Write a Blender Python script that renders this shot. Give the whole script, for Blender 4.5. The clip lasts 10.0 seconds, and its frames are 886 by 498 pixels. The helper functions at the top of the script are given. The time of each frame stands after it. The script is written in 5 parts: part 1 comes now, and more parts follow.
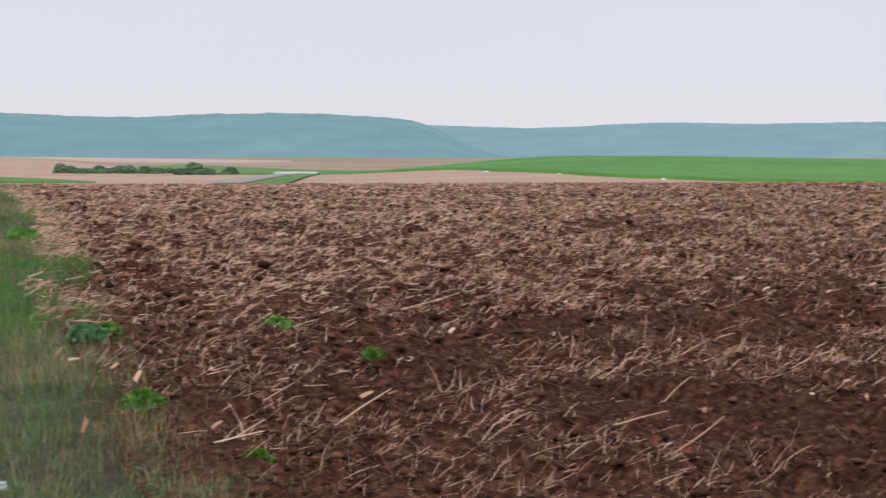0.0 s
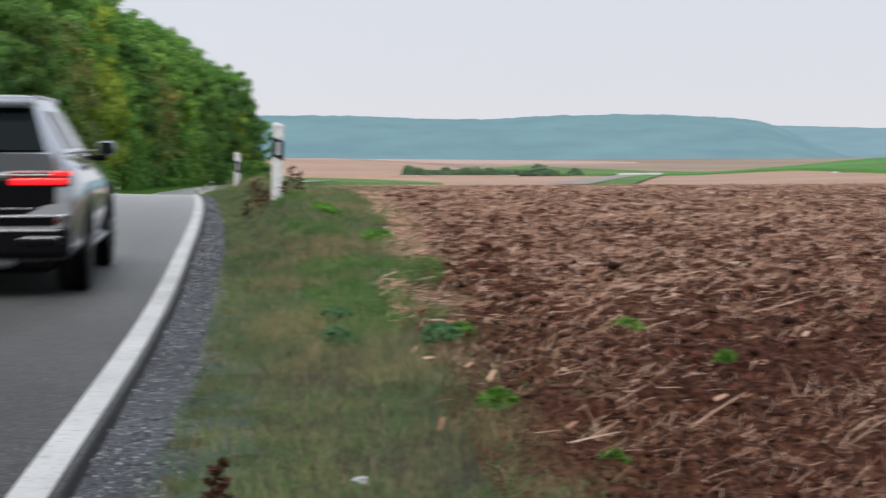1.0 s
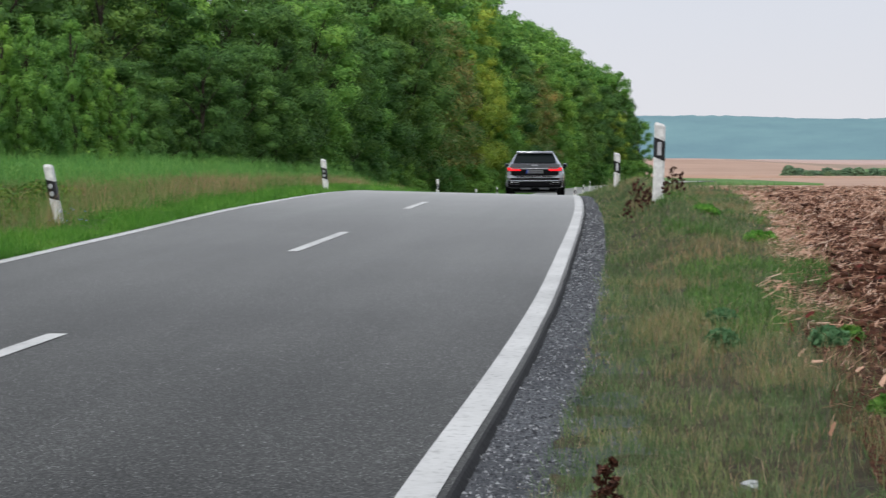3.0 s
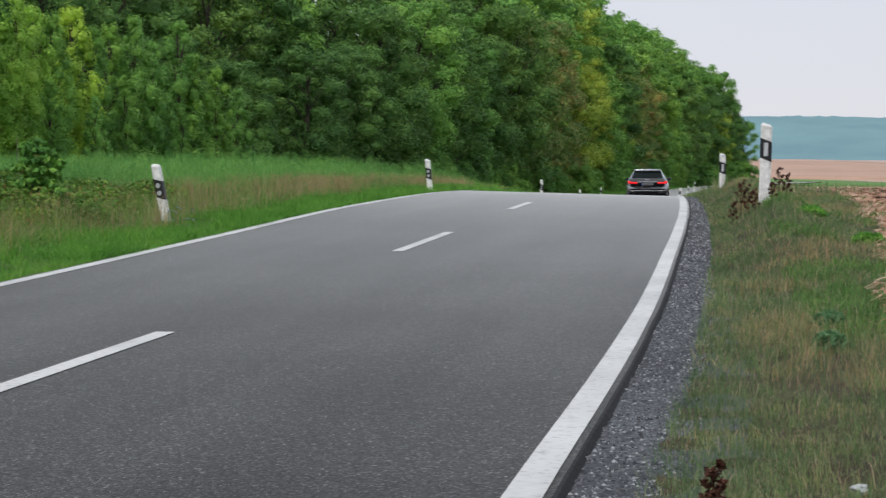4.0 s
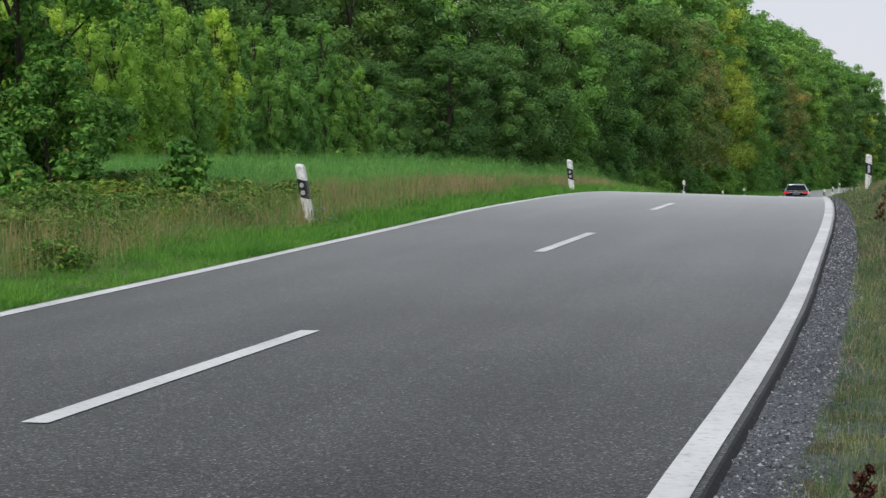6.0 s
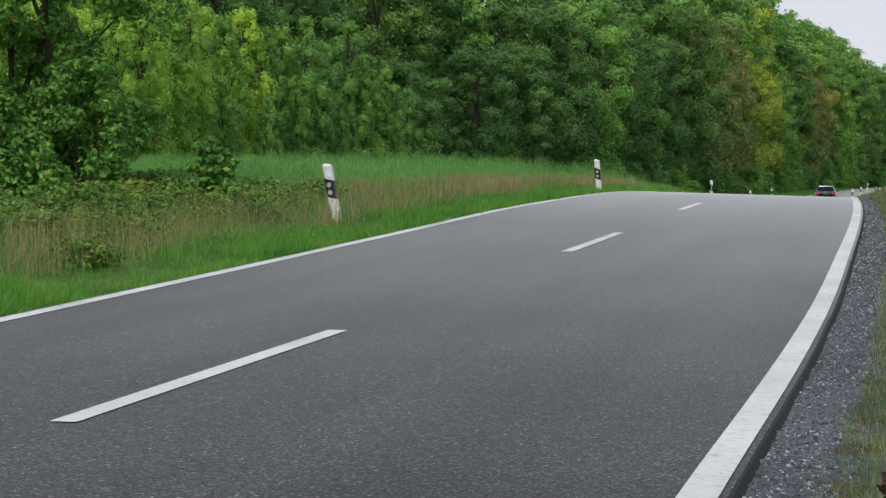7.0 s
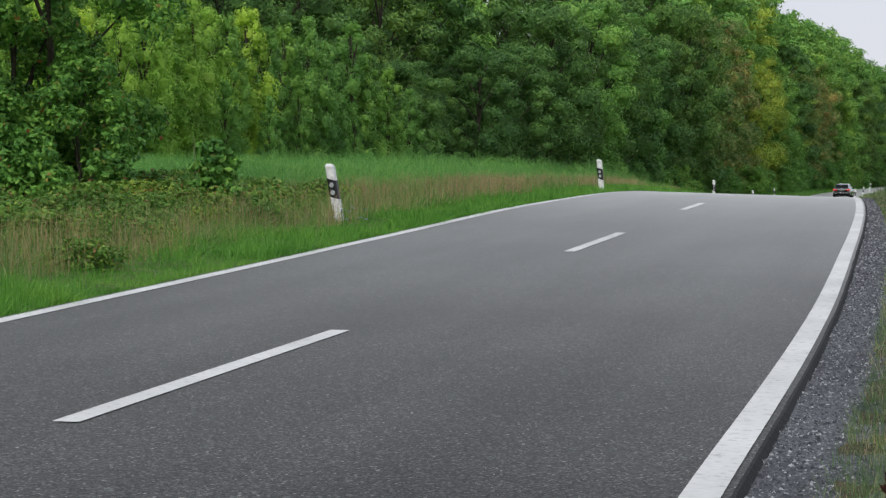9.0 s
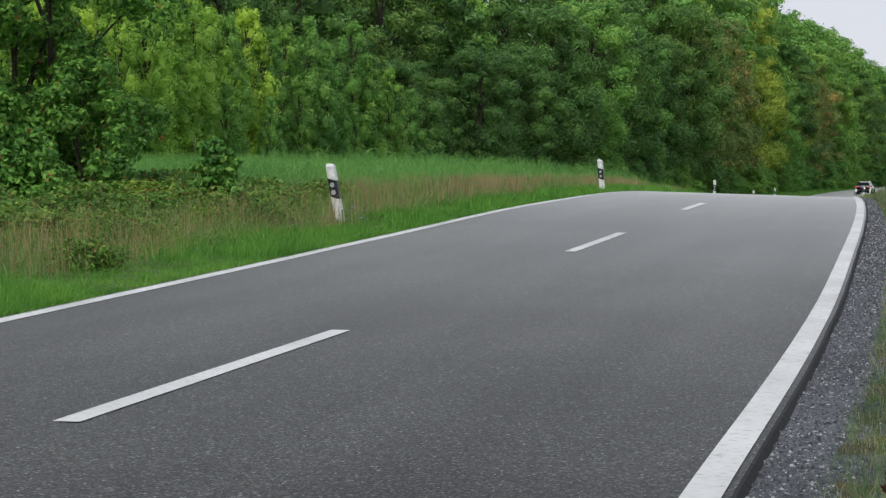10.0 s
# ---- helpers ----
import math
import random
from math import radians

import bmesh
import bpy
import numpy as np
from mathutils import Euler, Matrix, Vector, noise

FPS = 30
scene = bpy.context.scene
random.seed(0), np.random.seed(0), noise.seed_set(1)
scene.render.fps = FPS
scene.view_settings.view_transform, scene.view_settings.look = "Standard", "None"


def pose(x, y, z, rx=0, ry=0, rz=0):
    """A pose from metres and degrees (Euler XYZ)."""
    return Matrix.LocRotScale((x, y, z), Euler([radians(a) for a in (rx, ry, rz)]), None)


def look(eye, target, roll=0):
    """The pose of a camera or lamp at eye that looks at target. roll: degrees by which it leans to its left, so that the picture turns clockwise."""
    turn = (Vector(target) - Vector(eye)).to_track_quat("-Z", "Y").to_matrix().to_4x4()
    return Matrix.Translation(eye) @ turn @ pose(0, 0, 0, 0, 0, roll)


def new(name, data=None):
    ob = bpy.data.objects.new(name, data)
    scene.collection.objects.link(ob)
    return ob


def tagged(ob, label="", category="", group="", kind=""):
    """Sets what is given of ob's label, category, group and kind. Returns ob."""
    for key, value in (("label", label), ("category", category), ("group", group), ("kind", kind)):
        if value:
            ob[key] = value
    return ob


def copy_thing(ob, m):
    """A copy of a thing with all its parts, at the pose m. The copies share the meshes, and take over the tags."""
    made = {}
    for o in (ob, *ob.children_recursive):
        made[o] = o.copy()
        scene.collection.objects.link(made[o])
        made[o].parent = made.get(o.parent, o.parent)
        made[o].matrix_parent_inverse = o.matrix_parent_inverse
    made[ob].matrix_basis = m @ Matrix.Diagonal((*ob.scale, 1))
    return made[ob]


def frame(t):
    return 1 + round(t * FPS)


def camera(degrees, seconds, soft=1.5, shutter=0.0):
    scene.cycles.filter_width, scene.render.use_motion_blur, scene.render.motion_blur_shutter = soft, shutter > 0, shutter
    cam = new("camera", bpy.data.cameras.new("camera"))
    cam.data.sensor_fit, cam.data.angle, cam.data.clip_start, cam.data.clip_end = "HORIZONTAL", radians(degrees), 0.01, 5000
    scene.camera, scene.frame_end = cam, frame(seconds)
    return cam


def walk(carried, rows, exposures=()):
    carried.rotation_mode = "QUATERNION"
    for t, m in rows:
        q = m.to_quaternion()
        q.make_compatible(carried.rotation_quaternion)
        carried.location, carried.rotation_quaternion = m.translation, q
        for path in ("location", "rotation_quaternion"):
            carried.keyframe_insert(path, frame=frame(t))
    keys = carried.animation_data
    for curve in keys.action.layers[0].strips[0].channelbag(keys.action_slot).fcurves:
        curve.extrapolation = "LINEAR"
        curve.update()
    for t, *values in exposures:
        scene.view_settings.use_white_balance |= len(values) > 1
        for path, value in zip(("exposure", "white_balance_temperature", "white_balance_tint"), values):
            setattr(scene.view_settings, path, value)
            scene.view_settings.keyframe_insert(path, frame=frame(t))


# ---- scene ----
cam = camera(25.25, 10.0, soft=1.35, shutter=0.5)
EYE = 1.14  # the eye stands this high over the road at the camera
REACH = 0.23  # the lens sits this far ahead of the pivot of the pan
# seconds, heading to the right of the road, tilt, lean
PAN = [
    (0.0, 15.549, -2.572, 0.020),
    (0.1, 15.020, -2.567, 0.000),
    (0.3, 13.330, -2.557, -0.040),
    (0.5, 11.375, -2.547, -0.080),
    (1.0, 5.602, -2.523, -0.164),
    (1.5, 1.704, -2.509, -0.153),
    (2.0, -1.347, -2.498, -0.144),
    (2.5, -3.508, -2.491, -0.168),
    (4.0, -8.289, -2.470, -0.039),
    (4.5, -9.516, -2.461, 0.003),
    (5.0, -10.652, -2.458, 0.003),
    (5.5, -11.616, -2.459, 0.046),
    (7.0, -13.146, -2.470, 0.090),
    (7.5, -13.200, -2.470, 0.085),
    (8.0, -13.211, -2.471, 0.106),
    (8.5, -13.213, -2.471, 0.103),
    (9.0, -13.216, -2.470, 0.088),
    (9.5, -13.228, -2.471, 0.111),
    (10.0, -13.235, -2.471, 0.098),
]
def pan_pose(az, tilt, lean):
    a = radians(az)
    return pose(REACH * math.sin(a), REACH * math.cos(a), EYE, 90 + tilt, 0, -az) @ pose(0, 0, 0, 0, 0, lean)
walk(cam, [(t, pan_pose(az, tilt, lean)) for t, az, tilt, lean in PAN])

# ---- world and sun: a bright overcast sky ----
SUN_EL, SUN_ROT = 48, 200
world = bpy.data.worlds.new("overcast")
scene.world = world
world.use_nodes = True
wn, wl = world.node_tree.nodes, world.node_tree.links
sky = wn.new("ShaderNodeTexSky")
sky.sky_type, sky.sun_disc = "NISHITA", False
sky.sun_elevation, sky.sun_rotation = radians(SUN_EL), radians(SUN_ROT)
sky.dust_density, sky.air_density = 6.0, 1.0
skys = wn.new("ShaderNodeVectorMath")
skys.operation = "SCALE"
skys.inputs["Scale"].default_value = 0.10
wl.new(sky.outputs[0], skys.inputs[0])
# the cloud layer: pale grey, a little bluer high up, faintly uneven
wtc = wn.new("ShaderNodeTexCoord")
wsep = wn.new("ShaderNodeSeparateXYZ")
wl.new(wtc.outputs["Generated"], wsep.inputs[0])
wr = wn.new("ShaderNodeValToRGB")
wr.color_ramp.elements[0].position, wr.color_ramp.elements[0].color = 0.0, (0.825, 0.825, 0.865, 1)
wr.color_ramp.elements[1].position, wr.color_ramp.elements[1].color = 0.14, (0.70, 0.755, 0.865, 1)
wl.new(wsep.outputs[2], wr.inputs[0])
wnz = wn.new("ShaderNodeTexNoise")
wnz.inputs["Scale"].default_value, wnz.inputs["Detail"].default_value = 5.0, 4.0
wl.new(wtc.outputs["Generated"], wnz.inputs[0])
wm = wn.new("ShaderNodeMapRange")
wm.inputs["To Min"].default_value, wm.inputs["To Max"].default_value = 0.97, 1.03
wl.new(wnz.outputs[0], wm.inputs[0])
wc = wn.new("ShaderNodeVectorMath")
wc.operation = "SCALE"
wl.new(wr.outputs[0], wc.inputs[0])
wl.new(wm.outputs[0], wc.inputs["Scale"])
wmix = wn.new("ShaderNodeMix")
wmix.data_type = "RGBA"
wmix.inputs[0].default_value = 0.92
wl.new(skys.outputs[0], wmix.inputs[6])
wl.new(wc.outputs[0], wmix.inputs[7])
wl.new(wmix.outputs[2], wn["Background"].inputs[0])
wn["Background"].inputs[1].default_value = 1.0
sun = new("sun", bpy.data.lights.new("sun", "SUN"))
sun.data.energy, sun.data.angle, sun.data.color = 1.7, radians(22), (1.0, 0.96, 0.9)
sun.matrix_world = look((0, 0, 50), (-50 * math.sin(radians(SUN_ROT)) / math.tan(radians(SUN_EL)), -50 * math.cos(radians(SUN_ROT)) / math.tan(radians(SUN_EL)), 0))
scene.view_settings.exposure = 0.0


# ---- materials ----
def mat_base(name, rough=0.8, metal=0.0, spec=0.3):
    m = bpy.data.materials.new(name)
    m.use_nodes = True
    b = m.node_tree.nodes["Principled BSDF"]
    b.inputs["Roughness"].default_value = rough
    b.inputs["Metallic"].default_value = metal
    b.inputs["Specular IOR Level"].default_value = spec
    return m, m.node_tree.nodes, m.node_tree.links, b


def ramp(nodes, stops):
    r = nodes.new("ShaderNodeValToRGB")
    e = r.color_ramp.elements
    while len(e) < len(stops):
        e.new(0.5)
    for k, (p, c) in enumerate(stops):
        e[k].position, e[k].color = p, (*c, 1)
    return r


def noise_tex(nodes, links, scale, detail=4.0, stretch=None):
    tc = nodes.new("ShaderNodeTexCoord")
    n = nodes.new("ShaderNodeTexNoise")
    n.inputs["Scale"].default_value, n.inputs["Detail"].default_value = scale, detail
    if stretch:
        mp = nodes.new("ShaderNodeMapping")
        mp.inputs["Scale"].default_value = stretch
        links.new(tc.outputs["Object"], mp.inputs[0])
        links.new(mp.outputs[0], n.inputs[0])
    else:
        links.new(tc.outputs["Object"], n.inputs[0])
    return n


def mix_col(nodes, links, fac, a, b, mode="MIX"):
    m = nodes.new("ShaderNodeMix")
    m.data_type, m.blend_type = "RGBA", mode
    for k, v in ((0, fac), (6, a), (7, b)):
        if hasattr(v, "is_linked"):
            links.new(v, m.inputs[k])
        elif k == 0:
            m.inputs[k].default_value = v
        else:
            m.inputs[k].default_value = (*v, 1)
    return m.outputs[2]


def surface(name, stops, fine, coarse=0.4, rough=0.85, bump=0.3, bump_dist=0.02, spec=0.25, stretch=None, tint=0.35):
    """Two scales of colour variation with a fine bump."""
    m, n, l, b = mat_base(name, rough, 0, spec)
    a = noise_tex(n, l, fine, 6.0, stretch)
    r = ramp(n, stops)
    l.new(a.outputs[0], r.inputs[0])
    c = noise_tex(n, l, coarse, 3.0)
    r2 = ramp(n, [(0.3, (1 - tint,) * 3), (0.7, (1 + tint * 0.4,) * 3)])
    l.new(c.outputs[0], r2.inputs[0])
    l.new(mix_col(n, l, 1.0, r.outputs[0], r2.outputs[0], "MULTIPLY"), b.inputs["Base Color"])
    if bump:
        bp = n.new("ShaderNodeBump")
        bp.inputs["Strength"].default_value, bp.inputs["Distance"].default_value = bump, bump_dist
        l.new(a.outputs[0], bp.inputs["Height"])
        l.new(bp.outputs[0], b.inputs["Normal"])
    return m


def fine_bump(m, scale, strength, dist):
    """A second, finer relief on top of a surface's own."""
    n, l = m.node_tree.nodes, m.node_tree.links
    b = n["Principled BSDF"]
    old = b.inputs["Normal"].links[0].from_socket
    nz = noise_tex(n, l, scale, 4.0)
    bp = n.new("ShaderNodeBump")
    bp.inputs["Strength"].default_value, bp.inputs["Distance"].default_value = strength, dist
    l.new(nz.outputs[0], bp.inputs["Height"])
    l.new(old, bp.inputs["Normal"])
    l.new(bp.outputs[0], b.inputs["Normal"])


def plant(name, stops, patch=0.6, patch_stops=None, rough=0.6, glow_through=0.2, by_object=0.0):
    """Leaves and blades: colour by piece, with drifts of a second tint, and some light let through."""
    m, n, l, b = mat_base(name, rough, 0, 0.25)
    g = n.new("ShaderNodeNewGeometry")
    r = ramp(n, stops)
    l.new(g.outputs["Random Per Island"], r.inputs[0])
    col = r.outputs[0]
    if patch_stops:
        nz = noise_tex(n, l, patch, 3.0)
        r2 = ramp(n, patch_stops)
        l.new(nz.outputs[0], r2.inputs[0])
        col = mix_col(n, l, 1.0, col, r2.outputs[0], "MULTIPLY")
    if by_object:
        oi = n.new("ShaderNodeObjectInfo")
        r3 = ramp(n, [(0.0, (0.52, 0.64, 0.62)), (0.3, (0.75, 0.88, 0.88)), (0.6, (0.98, 1.0, 0.95)), (0.85, (1.18, 1.12, 0.9)), (1.0, (1.42, 1.16, 0.85))])
        l.new(oi.outputs["Random"], r3.inputs[0])
        col = mix_col(n, l, by_object, col, r3.outputs[0], "MULTIPLY")
    l.new(col, b.inputs["Base Color"])
    t = n.new("ShaderNodeBsdfTranslucent")
    l.new(col, t.inputs[0])
    ms = n.new("ShaderNodeMixShader")
    ms.inputs[0].default_value = glow_through
    l.new(b.outputs[0], ms.inputs[1])
    l.new(t.outputs[0], ms.inputs[2])
    l.new(ms.outputs[0], n["Material Output"].inputs[0])
    return m


def plain(name, colour, rough=0.5, metal=0.0, spec=0.4, wear=0.15, scale=8.0, emit=0.0):
    m, n, l, b = mat_base(name, rough, metal, spec)
    nz = noise_tex(n, l, scale, 5.0)
    r = ramp(n, [(0.3, tuple(c * (1 - wear) for c in colour)), (0.7, tuple(min(1, c * (1 + wear * 0.4)) for c in colour))])
    l.new(nz.outputs[0], r.inputs[0])
    l.new(r.outputs[0], b.inputs["Base Color"])
    if emit:
        b.inputs["Emission Color"].default_value = (*colour, 1)
        b.inputs["Emission Strength"].default_value = emit
    return m


def asphalt_material():
    m, n, l, b = mat_base("asphalt", 0.8, 0, 0.12)
    v = n.new("ShaderNodeTexVoronoi")
    v.inputs["Scale"].default_value = 110.0
    tc = n.new("ShaderNodeTexCoord")
    l.new(tc.outputs["Object"], v.inputs["Vector"])
    r = ramp(n, [(0.0, (0.025, 0.025, 0.026)), (0.45, (0.053, 0.054, 0.053)), (0.76, (0.094, 0.096, 0.094)), (0.91, (0.20, 0.203, 0.20)), (1.0, (0.47, 0.475, 0.47))])
    l.new(v.outputs["Color"], r.inputs[0])
    # long worn streaks along the lanes, and wide blotches
    st = noise_tex(n, l, 1.0, 5.0, (1.6, 0.10, 1.0))
    r2 = ramp(n, [(0.3, (0.84, 0.84, 0.84)), (0.7, (1.14, 1.14, 1.13))])
    l.new(st.outputs[0], r2.inputs[0])
    c1 = mix_col(n, l, 1.0, r.outputs[0], r2.outputs[0], "MULTIPLY")
    bl = noise_tex(n, l, 0.35, 6.0)
    r3 = ramp(n, [(0.35, (0.86, 0.86, 0.86)), (0.65, (1.12, 1.12, 1.11))])
    l.new(bl.outputs[0], r3.inputs[0])
    l.new(mix_col(n, l, 1.0, c1, r3.outputs[0], "MULTIPLY"), b.inputs["Base Color"])
    bp = n.new("ShaderNodeBump")
    bp.inputs["Strength"].default_value, bp.inputs["Distance"].default_value = 0.4, 0.004
    l.new(v.outputs["Distance"], bp.inputs["Height"])
    l.new(bp.outputs[0], b.inputs["Normal"])
    # worn stone tops shine at a low angle
    g = n.new("ShaderNodeBsdfGlossy")
    g.inputs["Roughness"].default_value = 0.42
    g.inputs["Color"].default_value = (1.0, 0.975, 0.92, 1)
    lw = n.new("ShaderNodeLayerWeight")
    lw.inputs["Blend"].default_value = 0.5
    pw = n.new("ShaderNodeMath")
    pw.operation = "POWER"
    pw.inputs[1].default_value = 20.0
    l.new(lw.outputs["Facing"], pw.inputs[0])
    gr = n.new("ShaderNodeMapRange")
    gr.inputs["To Min"].default_value, gr.inputs["To Max"].default_value = 0.64, 0.76
    l.new(st.outputs[0], gr.inputs[0])
    mu = n.new("ShaderNodeMath")
    mu.operation = "MULTIPLY"
    l.new(pw.outputs[0], mu.inputs[0])
    l.new(gr.outputs[0], mu.inputs[1])
    ms = n.new("ShaderNodeMixShader")
    l.new(mu.outputs[0], ms.inputs[0])
    l.new(b.outputs[0], ms.inputs[1])
    l.new(g.outputs[0], ms.inputs[2])
    l.new(ms.outputs[0], n["Material Output"].inputs[0])
    return m


M_ASPHALT = asphalt_material()
M_TAR = surface("tarred_edge", [(0.3, (0.013, 0.013, 0.014)), (0.7, (0.032, 0.032, 0.033))], 30)
M_LINE = surface("road_paint", [(0.30, (0.44, 0.44, 0.43)), (0.42, (0.60, 0.60, 0.585)), (0.8, (0.67, 0.67, 0.655))], 26, 1.2, 0.7, 0.15, 0.002, tint=0.16)
M_GRAVEL = surface("shoulder_grit", [(0.3, (0.036, 0.040, 0.046)), (0.52, (0.09, 0.096, 0.106)), (0.70, (0.21, 0.218, 0.23)), (0.85, (0.42, 0.43, 0.44))], 60, 0.8, 0.85, 0.8, 0.01)
M_STONE = plant("grit_stones", [(0.0, (0.030, 0.032, 0.037)), (0.5, (0.074, 0.079, 0.088)), (0.82, (0.155, 0.162, 0.175)), (1.0, (0.40, 0.41, 0.42))], glow_through=0.0, rough=0.8)
M_SOIL = surface("tilled_soil", [(0.30, (0.024, 0.009, 0.005)), (0.48, (0.080, 0.031, 0.018)), (0.70, (0.185, 0.084, 0.051))], 26.0, 0.22, 0.95, 0.8, 0.03, 0.1, tint=0.3)
fine_bump(M_SOIL, 95, 1.0, 0.02)
M_CLOD = plant("soil_clods", [(0.0, (0.026, 0.009, 0.005)), (0.5, (0.080, 0.032, 0.018)), (0.85, (0.135, 0.060, 0.037)), (1.0, (0.19, 0.092, 0.06))], glow_through=0.0, rough=0.95)
M_STRAW = plant("straw", [(0.0, (0.30, 0.148, 0.092)), (0.4, (0.54, 0.31, 0.205)), (0.8, (0.71, 0.465, 0.34)), (1.0, (0.82, 0.63, 0.50))], glow_through=0.15, rough=0.7)
M_REDLEAF = plant("rust_leaves", [(0.0, (0.10, 0.016, 0.012)), (1.0, (0.22, 0.045, 0.03))], glow_through=0.2)
M_VERGE = surface("verge_soil", [(0.3, (0.030, 0.021, 0.012)), (0.6, (0.062, 0.050, 0.022)), (0.8, (0.12, 0.085, 0.048))], 7, 0.5)
M_MEADOW = surface("meadow_floor", [(0.3, (0.040, 0.072, 0.014)), (0.55, (0.085, 0.135, 0.028)), (0.75, (0.16, 0.125, 0.06))], 6, 0.3)
# tan, lightened a little to paint in the haze over the far land
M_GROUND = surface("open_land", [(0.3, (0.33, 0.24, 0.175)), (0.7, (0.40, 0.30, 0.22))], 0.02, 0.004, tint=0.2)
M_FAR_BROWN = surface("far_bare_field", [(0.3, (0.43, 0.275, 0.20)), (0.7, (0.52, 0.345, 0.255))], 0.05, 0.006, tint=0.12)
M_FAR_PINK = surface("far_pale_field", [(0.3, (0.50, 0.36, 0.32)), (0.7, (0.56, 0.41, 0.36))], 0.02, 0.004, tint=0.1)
M_FAR_GREEN = surface("far_crop", [(0.3, (0.085, 0.22, 0.045)), (0.7, (0.12, 0.29, 0.06))], 0.35, 0.02, tint=0.2, stretch=(1, 0.25, 1))
M_FAR_GRASS = surface("far_grass", [(0.3, (0.10, 0.22, 0.05)), (0.7, (0.16, 0.29, 0.08))], 0.1, 0.01)
M_TRACK = surface("far_track", [(0.3, (0.30, 0.27, 0.24)), (0.7, (0.38, 0.35, 0.31))], 0.3, 0.02, tint=0.1)
GRASS_TINT = [(0.35, (0.75, 0.8, 0.75)), (0.65, (1.15, 1.1, 1.0))]
M_BLADE = plant("verge_grass", [(0.0, (0.072, 0.135, 0.050)), (0.5, (0.138, 0.232, 0.090)), (0.80, (0.225, 0.29, 0.13)), (0.92, (0.33, 0.28, 0.175)), (1.0, (0.50, 0.41, 0.29))], 2.0, [(0.34, (0.55, 0.66, 0.58)), (0.5, (1.0, 1.0, 0.95)), (0.66, (1.45, 1.2, 1.12))])
M_FRESH = plant("fresh_grass", [(0.0, (0.058, 0.195, 0.020)), (0.6, (0.108, 0.315, 0.036)), (1.0, (0.21, 0.43, 0.078))], 1.4, [(0.32, (0.62, 0.72, 0.6)), (0.5, (1.0, 1.0, 1.0)), (0.68, (1.35, 1.12, 1.1))])
M_PATCH = plant("verge_clover", [(0.0, (0.052, 0.145, 0.028)), (0.6, (0.10, 0.235, 0.048)), (1.0, (0.20, 0.35, 0.09))], 1.6, [(0.34, (0.6, 0.7, 0.6)), (0.5, (1.0, 1.0, 1.0)), (0.66, (1.3, 1.2, 1.1))])
M_DRY = plant("dry_grass", [(0.0, (0.26, 0.19, 0.10)), (0.5, (0.44, 0.34, 0.19)), (0.8, (0.35, 0.19, 0.12)), (1.0, (0.58, 0.47, 0.31))], 0.8, GRASS_TINT)
M_FERN = plant("asparagus_fern", [(0.0, (0.10, 0.28, 0.062)), (0.6, (0.165, 0.40, 0.090)), (1.0, (0.27, 0.52, 0.135))], 0.9, [(0.34, (0.62, 0.76, 0.7)), (0.5, (1.0, 1.0, 1.0)), (0.66, (1.32, 1.12, 1.05))], glow_through=0.4)
M_WEED = plant("weed_leaves", [(0.0, (0.055, 0.155, 0.02)), (0.6, (0.105, 0.245, 0.035)), (1.0, (0.19, 0.33, 0.065))])
M_BLUELEAF = plant("cabbage_leaves", [(0.0, (0.07, 0.17, 0.07)), (1.0, (0.13, 0.27, 0.12))])
M_BRAMBLE = plant("bramble_leaves", [(0.0, (0.07, 0.17, 0.028)), (0.5, (0.14, 0.28, 0.045)), (0.90, (0.27, 0.38, 0.07)), (0.97, (0.28, 0.16, 0.07)), (1.0, (0.36, 0.15, 0.08))], 0.9, GRASS_TINT, by_object=0.7)
M_DOCK = plant("dock_seeds", [(0.0, (0.035, 0.015, 0.010)), (0.6, (0.085, 0.032, 0.02)), (1.0, (0.16, 0.06, 0.035))], glow_through=0.1)
LEAF_DRIFT = [(0.30, (0.60, 0.70, 0.62)), (0.70, (1.35, 1.25, 1.0))]
M_LEAF_DARK = plant("leaves_dark", [(0.0, (0.058, 0.140, 0.042)), (0.5, (0.100, 0.222, 0.060)), (1.0, (0.165, 0.305, 0.084))], 0.45, LEAF_DRIFT, by_object=0.6, glow_through=0.13)
M_LEAF_WOOD = plant("leaves_fresh", [(0.0, (0.105, 0.250, 0.065)), (0.5, (0.180, 0.380, 0.090)), (1.0, (0.29, 0.51, 0.125))], 0.45, LEAF_DRIFT, by_object=0.6)
M_LEAF_YELLOW = plant("leaves_yellowing", [(0.0, (0.17, 0.30, 0.055)), (0.5, (0.28, 0.42, 0.075)), (1.0, (0.42, 0.52, 0.11))], 0.45, LEAF_DRIFT, by_object=0.4)
M_LEAF_LIGHT = plant("leaves_light", [(0.0, (0.26, 0.47, 0.080)), (0.5, (0.35, 0.58, 0.105)), (1.0, (0.46, 0.66, 0.14))], 0.5, LEAF_DRIFT, by_object=0.5, glow_through=0.3)
M_LEAF_MID = plant("leaves_mid", [(0.0, (0.120, 0.275, 0.065)), (0.5, (0.175, 0.36, 0.083)), (1.0, (0.25, 0.45, 0.11))], 0.5, LEAF_DRIFT, by_object=0.7, glow_through=0.25)
M_LEAF_RUST = plant("leaves_turning", [(0.0, (0.12, 0.24, 0.065)), (0.5, (0.21, 0.33, 0.085)), (0.8, (0.32, 0.34, 0.105)), (1.0, (0.42, 0.28, 0.13))], 0.3, [(0.36, (0.70, 0.90, 0.78)), (0.52, (1.0, 1.0, 1.0)), (0.68, (1.5, 0.98, 0.85))], by_object=0.3)
